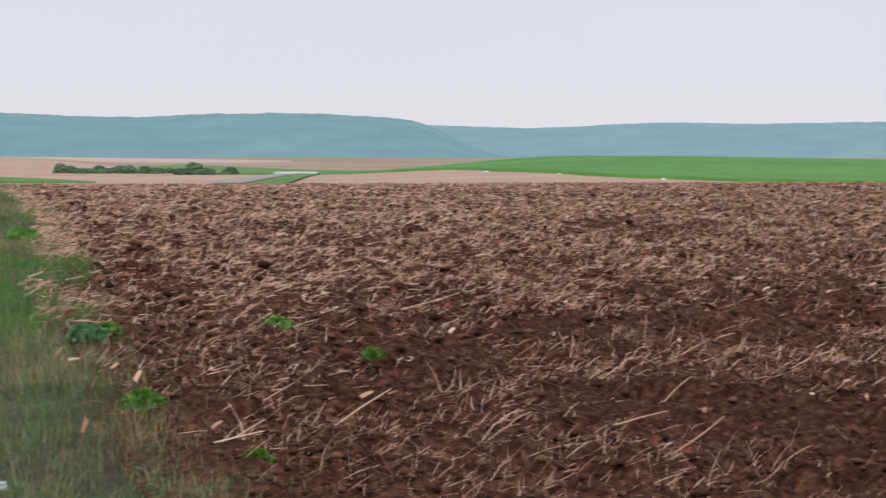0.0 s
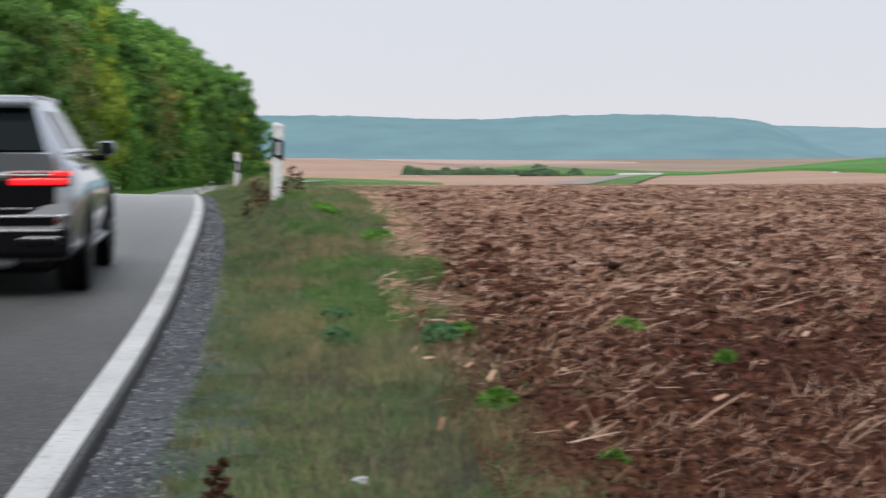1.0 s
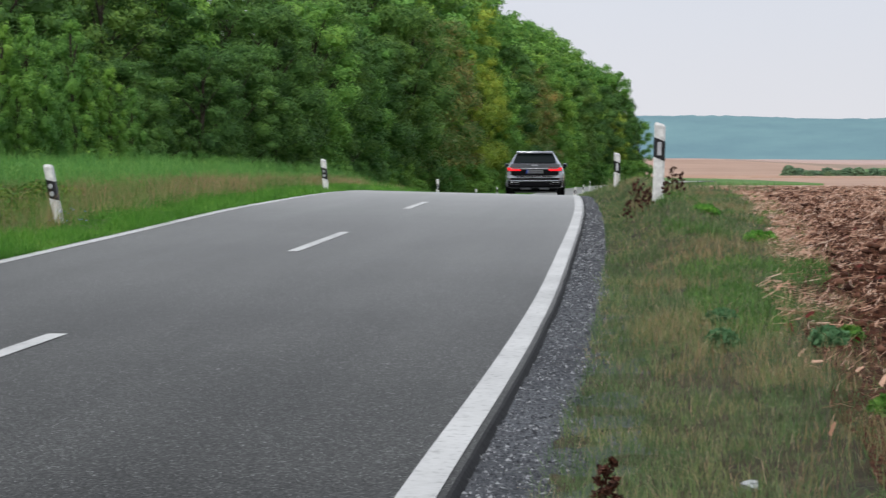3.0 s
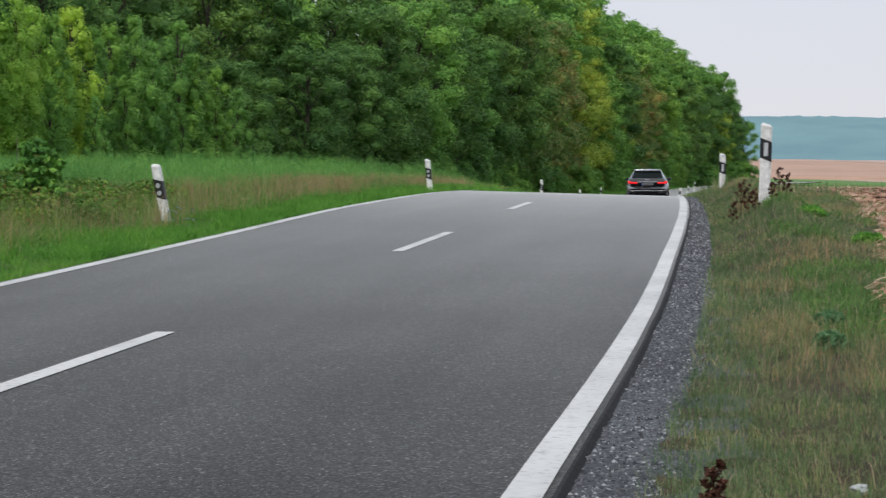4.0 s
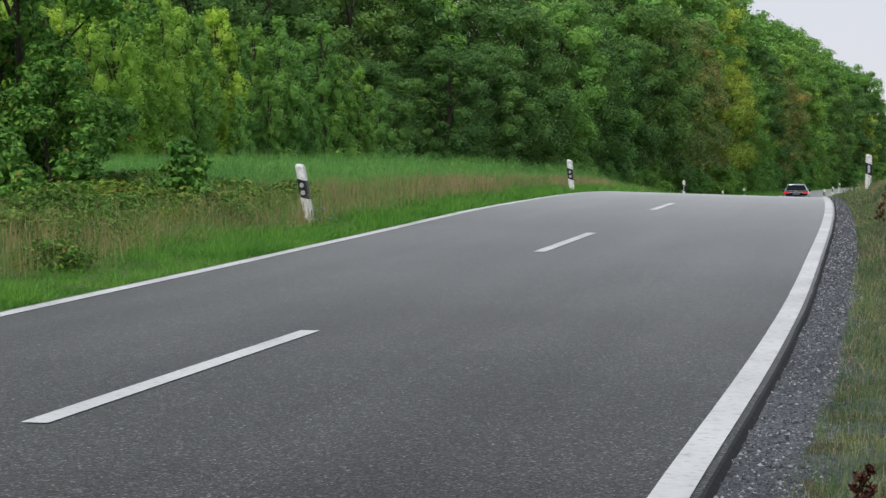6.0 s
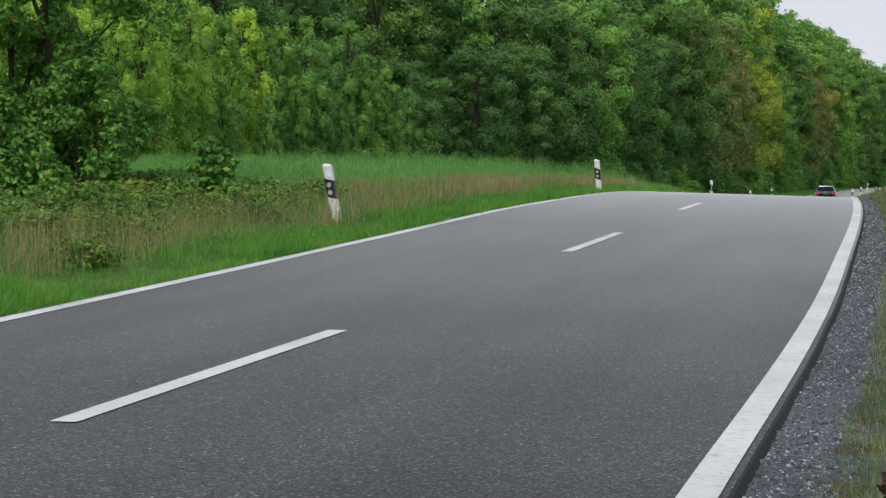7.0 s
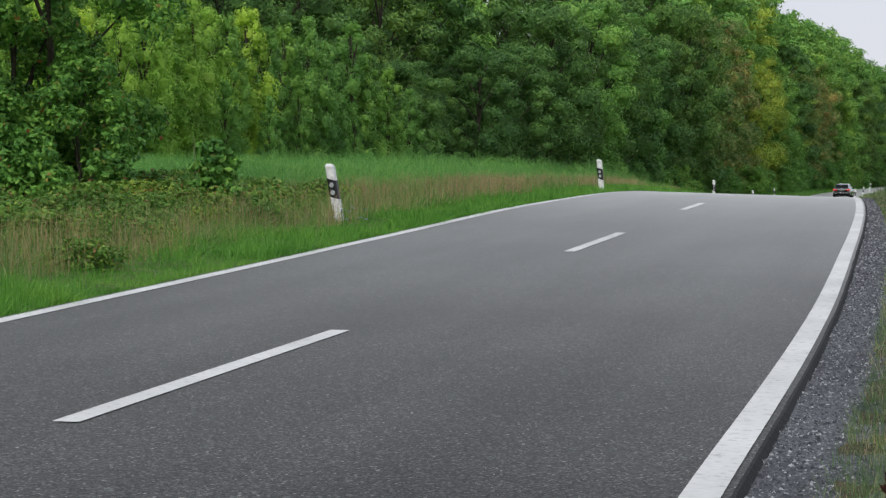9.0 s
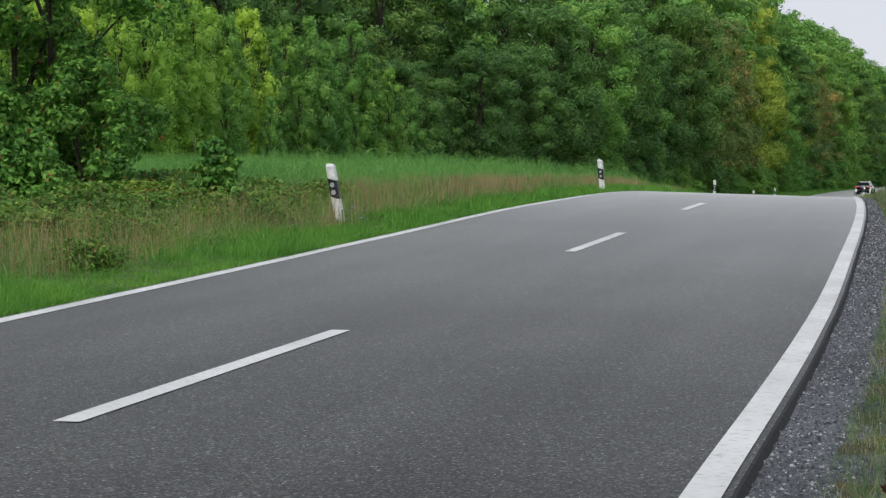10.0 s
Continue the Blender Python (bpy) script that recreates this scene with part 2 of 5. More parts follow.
M_LEAF_MAPLE = plant("maple_leaves", [(0.0, (0.055, 0.165, 0.032)), (0.6, (0.125, 0.305, 0.056)), (0.985, (0.24, 0.45, 0.09)), (1.0, (0.33, 0.10, 0.045))], 1.5, LEAF_DRIFT)
M_TALL = plant("tall_verge_grass", [(0.0, (0.07, 0.16, 0.035)), (0.6, (0.14, 0.27, 0.06)), (0.85, (0.24, 0.32, 0.09)), (1.0, (0.44, 0.35, 0.20))], 1.2, [(0.32, (0.62, 0.74, 0.62)), (0.5, (1.0, 1.0, 1.0)), (0.68, (1.35, 1.15, 1.0))])
M_DEADWOOD = surface("dead_wood", [(0.3, (0.20, 0.17, 0.13)), (0.7, (0.36, 0.32, 0.26))], 20, 2.0)
M_CHICORY = plant("chicory_petals", [(0.0, (0.20, 0.26, 0.62)), (1.0, (0.34, 0.40, 0.75))])
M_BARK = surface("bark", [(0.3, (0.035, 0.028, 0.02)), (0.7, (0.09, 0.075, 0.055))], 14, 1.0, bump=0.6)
# pale bluish green: the haze of distance is mixed into the leaf colour
M_HAZY_HEDGE = plant("hazy_hedge_leaves", [(0.0, (0.19, 0.31, 0.20)), (1.0, (0.30, 0.43, 0.28))], 0.05, GRASS_TINT, by_object=0.5)
M_POST = plain("post_plastic", (0.78, 0.78, 0.76), 0.45, wear=0.3, scale=14)
M_POST_BLACK = plain("post_black", (0.015, 0.015, 0.016), 0.4)
M_REFLECTOR = plain("reflector", (0.55, 0.57, 0.6), 0.15, metal=0.3)
M_LITTER = plain("paper_litter", (0.45, 0.47, 0.48), 0.7)
M_WHITEWALL = plain("white_sheeting", (0.8, 0.8, 0.82), 0.7)


def hill_material(name, leaf, haze_glow):
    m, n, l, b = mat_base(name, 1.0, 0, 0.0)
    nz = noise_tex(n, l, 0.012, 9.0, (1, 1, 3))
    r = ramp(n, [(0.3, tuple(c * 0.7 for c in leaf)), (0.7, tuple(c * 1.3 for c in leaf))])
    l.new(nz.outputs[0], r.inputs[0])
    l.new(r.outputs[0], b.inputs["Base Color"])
    # even blue emission paints the haze of distance over the woods
    b.inputs["Emission Color"].default_value = (*haze_glow, 1)
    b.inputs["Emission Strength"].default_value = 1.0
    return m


M_HILL = hill_material("hazy_wooded_hill", (0.06, 0.095, 0.07), (0.148, 0.255, 0.335))
M_HILL_FAR = hill_material("hazy_distant_hill", (0.05, 0.075, 0.06), (0.195, 0.305, 0.395))


# ---- mesh helpers ----
def smooth(a, b, v):
    s = np.clip((np.asarray(v, float) - a) / (b - a), 0, 1)
    return s * s * (3 - 2 * s)


def vnoise(x, y, seed=0):
    """Smooth value noise in 0..1 on a unit lattice."""
    x, y = np.asarray(x, float), np.asarray(y, float)
    xi, yi = np.floor(x).astype(np.int64), np.floor(y).astype(np.int64)
    fx, fy = x - xi, y - yi
    fx, fy = fx * fx * (3 - 2 * fx), fy * fy * (3 - 2 * fy)

    def h(a, b):
        v = (a * 374761393 + b * 668265263 + seed * 974634777) & 0x7FFFFFFF
        v = ((v ^ (v >> 13)) * 1274126177) & 0x7FFFFFFF
        return ((v ^ (v >> 16)) & 0xFFFFFF) / 0xFFFFFF
    return (h(xi, yi) * (1 - fx) + h(xi + 1, yi) * fx) * (1 - fy) + (h(xi, yi + 1) * (1 - fx) + h(xi + 1, yi + 1) * fx) * fy


def fbm(x, y, octaves=4, seed=0):
    v, a, tot = 0, 1.0, 0
    for k in range(octaves):
        v = v + a * vnoise(x * 2 ** k + 17.3 * k, y * 2 ** k + 9.1 * k, seed + k)
        tot += a
        a *= 0.55
    return v / tot


def tri_mesh(name, verts, tris, material, smooth_faces=False):
    me = bpy.data.meshes.new(name)
    verts, tris = np.asarray(verts, np.float32).reshape(-1, 3), np.asarray(tris, np.int32).reshape(-1, 3)
    me.vertices.add(len(verts))
    me.vertices.foreach_set("co", verts.ravel())
    me.loops.add(tris.size)
    me.loops.foreach_set("vertex_index", tris.ravel())
    me.polygons.add(len(tris))
    me.polygons.foreach_set("loop_start", np.arange(0, tris.size, 3, dtype=np.int32))
    me.polygons.foreach_set("use_smooth", np.full(len(tris), bool(smooth_faces)))
    me.materials.append(material)
    me.update(calc_edges=True)
    me.validate()
    return me


def grid_mesh(name, P, material, smooth_faces=True):
    """P: rows x cols x 3."""
    r, c = P.shape[:2]
    i = np.arange(r * c).reshape(r, c)
    a, b, d, e = i[:-1, :-1].ravel(), i[:-1, 1:].ravel(), i[1:, :-1].ravel(), i[1:, 1:].ravel()
    return tri_mesh(name, P.reshape(-1, 3), np.concatenate([np.stack([a, b, e], 1), np.stack([a, e, d], 1)]), material, smooth_faces)


def part(name, bm, material, parent, label="", shade=False):
    me = bpy.data.meshes.new(name)
    bmesh.ops.recalc_face_normals(bm, faces=bm.faces)
    bm.to_mesh(me)
    bm.free()
    if shade:
        me.polygons.foreach_set("use_smooth", np.array([p.loop_total < 8 for p in me.polygons]))
    me.materials.append(material)
    ob = new(name, me)
    ob.parent = parent
    if label:
        ob["label"] = label
    return ob


def structure(name, me, label, category):
    return tagged(new(name, me), label, category, kind="structure")


def stuff(name, me, label, category):
    return tagged(new(name, me), label, category, kind="stuff")


def box_bm(x0, x1, y0, y1, z0, z1, bevel=0.0, bm=None):
    bm = bm or bmesh.new()
    made = bmesh.ops.create_cube(bm, size=1.0)["verts"]
    for v in made:
        v.co = Vector(((x0 + x1) / 2 + v.co.x * (x1 - x0), (y0 + y1) / 2 + v.co.y * (y1 - y0), (z0 + z1) / 2 + v.co.z * (z1 - z0)))
    if bevel:
        es = list({e for v in made for e in v.link_edges})
        bmesh.ops.bevel(bm, geom=es, offset=bevel, segments=2, affect="EDGES", profile=0.5)
    return bm


# ---- lie of the land ----
ROAD_Y = [-80, 0, 20, 32, 40, 46, 51.5, 60, 80, 103, 130, 160, 182, 210, 230, 260, 320, 420]
ROAD_Z = [-0.9, 0, 0.23, 0.36, 0.41, 0.39, 0.30, 0.12, -0.38, -0.92, -1.52, -2.05, -2.28, -2.36, -2.30, -2.28, -2.3, -2.6]
BEND_Y = [-80, 15, 27, 35, 40, 47, 60, 80, 103, 130, 160, 180, 195, 210, 230, 260, 300, 340, 420]
BEND_X = [0, 0, -0.08, -0.22, -0.36, -0.62, -0.95, -1.45, -2.07, -3.1, -4.2, -4.8, -5.0, -4.95, -4.3, -2.5, 1.5, 7.0, 22.0]


def soft_interp(y, ys, zs, w):
    return (np.interp(y - w, ys, zs) + np.interp(y - w / 2, ys, zs) + np.interp(y, ys, zs) + np.interp(y + w / 2, ys, zs) + np.interp(y + w, ys, zs)) / 5


def road_z(y):
    return soft_interp(np.asarray(y, float), ROAD_Y, ROAD_Z, 3.0)


RISE_Y = [-80, 16, 19.5, 23, 26, 28, 30, 45, 49, 52, 62, 100, 420]
RISE = [0, 0, 0.022, 0.043, 0.072, 0.096, 0.110, 0.112, 0.128, 0.142, 0.145, 0, 0]


def crossfall(xr, y):
    """How far the banked road stands over its right-hand edge, xr metres from the axis of the plan."""
    return soft_interp(np.asarray(y, float), RISE_Y, RISE, 2.0) * np.clip((-0.64 - np.asarray(xr, float)) / 5.26, 0, 1.06)


def bend(y):
    return soft_interp(np.asarray(y, float), BEND_Y, BEND_X, 4.0)


FIELD_Y = [-80, 0, 7, 12, 20, 27, 40, 50, 60, 80, 120, 200, 300, 5000]
FIELD_Z = [-0.5, 0.05, 0.11, 0.18, 0.31, 0.39, 0.43, 0.41, 0.33, 0.08, -0.7, -2.2, -2.8, -3.0]
LEFT_Y = [-80, 0, 20, 35, 50, 65, 80, 103, 130, 180, 226, 330, 5000]
LEFT_Z = [-0.7, 0.12, 0.36, 0.48, 0.46, 0.22, -0.2, -0.75, -1.35, -2.0, -2.1, -2.0, -1.9]
GRIT_R = -0.18
LINE_Y = [0, 6.7, 8.7, 11, 14, 17, 20, 25, 32, 40, 48, 60, 80, 120]
LINE_L = [-5.5, -5.55, -5.58, -5.62, -5.75, -5.81, -5.86, -5.90, -5.90, -5.90, -5.90, -5.90, -5.88, -5.85]
LINE_R = [-0.72, -0.69, -0.65, -0.62, -0.6, -0.605, -0.615, -0.62, -0.62, -0.62, -0.62, -0.625, -0.64, -0.64]
ASPH_R = [-0.615, -0.585, -0.545, -0.515, -0.495, -0.5, -0.51, -0.51, -0.51, -0.51, -0.51, -0.515, -0.53, -0.53]
GRIT_E = [-0.33, -0.3, -0.24, -0.2, -0.18, -0.175, -0.165, -0.18, -0.22, -0.26, -0.26, -0.245, -0.26, -0.26]


def line_l(y):
    return soft_interp(np.asarray(y, float), LINE_Y, LINE_L, 1.5)


def line_r(y):
    return soft_interp(np.asarray(y, float), LINE_Y, LINE_R, 1.0)


def grit_r(y):
    return soft_interp(np.asarray(y, float), LINE_Y, GRIT_E, 1.0)


def asphalt_r(y):
    return soft_interp(np.asarray(y, float), LINE_Y, ASPH_R, 1.0)


def field_edge(y):
    """Where the verge ends and the tilled field begins."""
    return 0.40 + 0.064 * np.clip(np.asarray(y, float), -20, 50) + 0.25 * (fbm(np.asarray(y, float) * 0.35, 0.5, 3, 5) - 0.5) * 2 + bend(y)


def field_z(y):
    return soft_interp(np.asarray(y, float), FIELD_Y, FIELD_Z, 3.0)


def left_z(y):
    return soft_interp(np.asarray(y, float), LEFT_Y, LEFT_Z, 3.0)


def land(x, y):
    """The height of the ground beside the road."""
    x, y = np.broadcast_arrays(np.asarray(x, float), np.asarray(y, float))
    xr, rz = x - bend(y), road_z(y)
    near = 1 - smooth(90, 200, np.hypot(x, y))
    right = rz - 0.03 + (field_z(y) - rz + 0.03) * smooth(GRIT_R, 1.0, xr) + 0.37 * smooth(15, 25, y) * (1 - smooth(38, 60, y)) * np.exp(-((xr - 0.6) / 0.5) ** 2) * near
    bank = crossfall(-5.9, y)
    left = rz - 0.02 + bank + (left_z(y) + 0.5 * bank - rz - bank + 0.02) * smooth(0.1, 2.6, line_l(y) - xr)
    z = np.where(xr > -3, right, left)
    d = np.hypot(x, y)
    far = np.interp(d, [0, 300, 900, 1200, 1500, 2000, 2400, 9000], [-2.7, -2.8, -4.4, -3.4, -0.6, 3.4, 4.0, 4.0])
    z = z + (far - z) * smooth(230, 420, d)
    az = np.degrees(np.arctan2(x, y))
    z = z + 5.3 * smooth(11.5, 19.5, az) * (1 - 0.22 * smooth(21, 30, az)) * (1 - smooth(32, 45, az)) * smooth(330, 560, d) * (1 - smooth(700, 1000, d)) * (y > 0)
    z = z + 6.0 * np.exp(-((az - 1.5) / 4.5) ** 2) * smooth(520, 1000, d) * (1 - smooth(1200, 1800, d)) * (y > 0)
    return z


def ground_sheet():
    g = np.concatenate([-np.geomspace(4800, 60, 40), np.linspace(-55, 55, 90), np.geomspace(60, 4800, 90)])
    yy = np.concatenate([-np.geomspace(4800, 20, 30), np.linspace(-18, 130, 120), np.geomspace(133, 4800, 160)])
    X, Y = np.meshgrid(g, yy)
    Z = land(X, Y) - 0.30 * (1 - smooth(120, 330, np.hypot(X, Y))) - 0.5 * (np.abs(X - bend(Y) + 3) < 9) * (np.abs(Y - 160) < 270)
    return structure("ground", grid_mesh("ground", np.stack([X, Y, Z], 2), M_GROUND), "open farmland of bare brown soil reaching the horizon", "ground")


def strip(name, x0, x1, y0, y1, lift, material, step=0.5, cols=2, thick=0.0):
    """A ribbon along the road, with turned-down edges if thick."""
    ys = np.arange(y0, y1 + step * 0.5, step)
    u = np.linspace(0, 1, cols)
    if thick:
        u = np.concatenate([[0], u, [1]])
    a, b = (np.asarray(e(ys) if callable(e) else e + 0 * ys) + bend(ys) for e in (x0, x1))
    X = a[:, None] + (b - a)[:, None] * u[None, :]
    xs = u
    Z = np.repeat(road_z(ys)[:, None] + lift, len(xs), 1) + crossfall(X - bend(ys)[:, None], np.repeat(ys[:, None], len(xs), 1))
    if thick:
        Z[:, 0] -= thick
        Z[:, -1] -= thick
    return grid_mesh(name, np.stack([X, np.repeat(ys[:, None], len(xs), 1), Z], 2), material, False)


def build_road():
    road = structure("road", strip("road", lambda y: line_l(y) - 0.12, asphalt_r, -60, 400, 0.0, M_ASPHALT, 0.5, 8, 0.12), "worn grey asphalt country road over a crest", "road")
    for line in (line_r, line_l):
        me = strip("edge_line", lambda y: line(y) - 0.066, lambda y: line(y) + 0.066, -60, 400, 0.005, M_LINE, 0.5)
        ob = new("edge_line", me)
        ob.parent = road
        ob["label"] = "white painted edge line"
    for k in range(-4, 24):
        y = 7.65 + 12.45 * k if k < 2 else 31.7 + 12.2 * (k - 2)
        ob = new("lane_dash", strip("lane_dash", -3.43, -3.31, y, y + 4.0, 0.005, M_LINE, 0.25))
        ob.parent = road
        ob["label"] = "white painted lane dash"
    ys = np.arange(-30, 90, 0.12)
    w = fbm(ys * 0.8, 3.3, 3, 11)
    P = np.stack([np.stack([line_r(ys) + 0.088 + 0.012 * w + bend(ys), ys, road_z(ys) + 0.003], 1), np.stack([asphalt_r(ys) + 0.004 + bend(ys), ys, road_z(ys) + 0.001], 1), np.stack([asphalt_r(ys) + 0.012 + 0.018 * w + bend(ys), ys, road_z(ys) - 0.030], 1)], 1)
    ob = new("tarred_edge", grid_mesh("tarred_edge", P, M_TAR, False))
    ob.parent = road
    ob["label"] = "dark broken asphalt edge"
    xs = np.linspace(-0.62, 0.25, 16)
    ys = np.arange(-30, 120, 0.1)
    X = xs[None, :] + bend(ys)[:, None]
    Y = np.repeat(ys[:, None], len(xs), 1)
    Z = road_z(Y) - 0.028 + 0.022 * (fbm(X * 9, Y * 9, 3, 3) - 0.5)
    structure("gravel_shoulder", grid_mesh("gravel_shoulder", np.stack([X, Y, Z], 2), M_GRAVEL), "dark grey grit shoulder beside the asphalt", "pavement")


def verge(name, side, material, y0, y1, label):
    ys = np.concatenate([np.arange(y0, 60, 0.2), np.arange(60, y1, 1.0)])
    if side > 0:
        n = 26
        X = np.stack([np.linspace(a, b, n) for a, b in zip(grit_r(ys) - 0.05 + 0.1 * fbm(ys * 2.2, 1.5, 3, 21) + bend(ys), field_edge(ys) + 0.5)])
    else:
        n = 44
        X = np.stack([np.linspace(a, b, n) ** 1 for a, b in zip(line_l(ys) - 0.10 + bend(ys), -46 + 0 * ys)])
        w = np.linspace(0, 1, n) ** 2.2
        X = X[:, :1] + (X[:, -1:] - X[:, :1]) * w[None, :]
    Y = np.repeat(ys[:, None], n, 1)
    Z = land(X, Y) + 0.07 * (fbm(X * 5, Y * 5, 4, 8) - 0.5) + 0.004
    if side > 0:
        Z = Z - 0.16 * smooth(-0.05, 0.4, X - field_edge(Y))
    return structure(name, grid_mesh(name, np.stack([X, Y, Z], 2), material), label, "ground")


def clod_relief(X, Y):
    rough = fbm(X * 2.2, Y * 2.2, 3, 30)
    fine = fbm(X * 9, Y * 9, 4, 40)
    ridge = 1 - np.abs(2 * fbm(X * 5, Y * 5, 3, 50) - 1)
    return 0.13 * (rough - 0.5) + 0.17 * (fine - 0.5) + 0.06 * (ridge - 0.6)


def build_field():
    ys = np.concatenate([np.linspace(-30, 3.8, 50), np.geomspace(4.0, 95, 520)])
    n = 320
    u = np.linspace(0, 1, n)
    a, b = field_edge(ys) - 0.15, 3.0 + np.maximum(ys, 12) * 0.60
    X = a[:, None] + (b - a)[:, None] * u[None, :]
    Y = np.repeat(ys[:, None], n, 1)
    Z = land(X, Y) + 0.02 + clod_relief(X, Y) * smooth(0, 0.5, X - a[:, None])
    return structure("field", grid_mesh("field", np.stack([X, Y, Z], 2), M_SOIL, True), "tilled reddish-brown field strewn with pale straw", "ground")


# ---- distance: fields, hedge, hills ----
def polar_patch(name, az0, az1, d0, d1, lift, material, label, rows=24, cols=60, jag=0.02):
    az = np.linspace(az0, az1, cols)
    near = np.array([d0(a) if callable(d0) else d0 for a in az])
    far = np.array([d1(a) if callable(d1) else d1 for a in az])
    near = near * (1 + jag * (fbm(az * 3, 0.7, 3, 60) - 0.5))
    u = np.linspace(0, 1, rows)[:, None]
    D = near[None, :] + (far - near)[None, :] * u
    A = np.radians(np.repeat(az[None, :], rows, 0))
    X, Y = D * np.sin(A), D * np.cos(A)
    Z = land(X, Y) + lift
    Z[0] -= lift + 0.4
    D[1] = D[0] + 0.3
    X[1], Y[1] = D[1] * np.sin(A[1]), D[1] * np.cos(A[1])
    return structure(name, grid_mesh(name, np.stack([X, Y, Z], 2), material), label, "ground")


def green_near(a):
    return float(np.interp(a, [11.8, 14, 17, 20, 24, 30], [640, 520, 430, 385, 350, 325]))


def build_distance():
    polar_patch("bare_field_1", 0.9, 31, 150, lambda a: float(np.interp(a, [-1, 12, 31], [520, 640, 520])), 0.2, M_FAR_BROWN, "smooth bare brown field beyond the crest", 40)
    polar_patch("grass_strip_3", -2.2, 0.9, 140, 560, 0.015, M_FAR_GRASS, "green grass beside the road beyond the crest", 30)
    polar_patch("crop_field", 11.9, 33, green_near, lambda a: green_near(a) + 330, 0.6, M_FAR_GREEN, "bright green crop field on a low rise", 40, 90)
    polar_patch("grass_strip", 0.3, 5.6, 330, lambda a: float(np.interp(a, [0.3, 2.5, 5.6], [580, 520, 350])), 0.35, M_FAR_GRASS, "green grass strip between bare fields", 6)
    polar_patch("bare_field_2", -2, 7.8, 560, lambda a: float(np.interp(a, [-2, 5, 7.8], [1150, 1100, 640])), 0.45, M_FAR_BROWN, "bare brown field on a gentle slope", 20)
    polar_patch("grass_strip_2", 6.5, 12.5, 640, lambda a: float(np.interp(a, [6.5, 8, 12.5], [900, 1300, 900])), 0.5, M_FAR_GRASS, "far green pasture behind the hedge", 10)
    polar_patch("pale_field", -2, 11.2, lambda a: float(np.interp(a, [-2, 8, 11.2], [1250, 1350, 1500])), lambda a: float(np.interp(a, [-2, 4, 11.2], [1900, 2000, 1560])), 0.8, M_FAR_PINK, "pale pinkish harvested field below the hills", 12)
    # track towards the valley
    t = np.linspace(0, 1, 40)
    az, d = np.radians(8.9 + 3.0 * t ** 0.8), 285 + 560 * t ** 1.3
    cx, cy = d * np.sin(az), d * np.cos(az)
    P = np.stack([np.stack([cx - 3.6, cy, land(cx, cy) + 0.6], 1), np.stack([cx + 3.6, cy, land(cx, cy) + 0.6], 1)], 1)
    structure("track", grid_mesh("track", P, M_TRACK), "pale straight track running into the valley", "road")
    P = np.stack([np.stack([cx + 3.6, cy, land(cx, cy) + 0.5], 1), np.stack([cx + 10, cy, land(cx, cy) + 0.5], 1)], 1)
    structure("track_verge", grid_mesh("track_verge", P, M_FAR_GRASS), "grassy edge of the valley track", "ground")
    # low white sheeting beside the crop field
    for a, dd, w in ((11.0, 640, 7), (11.35, 645, 6), (11.65, 650, 6), (16.8, 425, 0.9), (18.9, 398, 0.6), (21.9, 362, 0.8)):
        x, y = dd * math.sin(radians(a)), dd * math.cos(radians(a))
        bm = box_bm(-w / 2, w / 2, -w / 4, w / 4, 0, 0.3 + 0.08 * w, 0.1)
        me = bpy.data.meshes.new("crop_cover")
        bm.to_mesh(me)
        bm.free()
        me.materials.append(M_WHITEWALL)
        ob = tagged(new("crop_cover", me), "low white sheeting at the edge of a field", "cover", "crop covers")
        ob.location = (x, y, float(land(x, y)) + 0.2)
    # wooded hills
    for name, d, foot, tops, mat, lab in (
            ("hill_near", 3000, 2300, ([-30, -6, 3, 5.4, 6.7, 9.5, 11.0, 13.2, 14.5, 15.2, 16.2, 17.4], [203, 200, 203, 209, 210, 203, 201, 206, 212, 224, 255, 282]), M_HILL, "long wooded plateau hill, blue with painted haze"),
            ("hill_far", 4000, 3300, ([-60, 3, 14.8, 18.4, 21.7, 24, 26, 28.2, 40, 60], [222, 212, 222, 229, 217, 221, 220, 217, 220, 225]), M_HILL_FAR, "wooded ridge on the horizon, pale with painted haze")):
        az = np.linspace(tops[0][0], tops[0][-1], 420)
        top = np.interp(az, *tops)
        top = (np.convolve(np.pad(top, 4, "edge"), np.ones(9) / 9, "valid"))
        h = 1.14 + (284 - top) / 3500 * (foot + (d - foot) * 0.85) + 3.0 * (fbm(az * 6, 0.2, 3, 70) - 0.5)
        u = np.linspace(0, 1, 26)[:, None]
        prof = np.sin(np.clip(u / 0.85, 0, 1) * np.pi / 2) ** 1.15
        gul = 1 + 0.10 * (fbm(az[None, :] * 1.1 + 0 * u, u * 3, 4, 77) - 0.5)
        D = foot + (d - foot) * u * gul
        Zb = np.repeat(h[None, :] * 0 - 6.0, 26, 0)
        Z = Zb + (h[None, :] - Zb) * prof + 5 * (fbm(az[None, :] * 7, u * 22, 3, 80) - 0.5) * np.sin(u * np.pi)
        A = np.radians(np.repeat(az[None, :], 26, 0))
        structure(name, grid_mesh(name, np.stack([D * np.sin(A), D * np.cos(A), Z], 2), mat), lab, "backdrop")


# ---- blades, straw, clods ----
def rng(seed):
    return np.random.default_rng(seed)


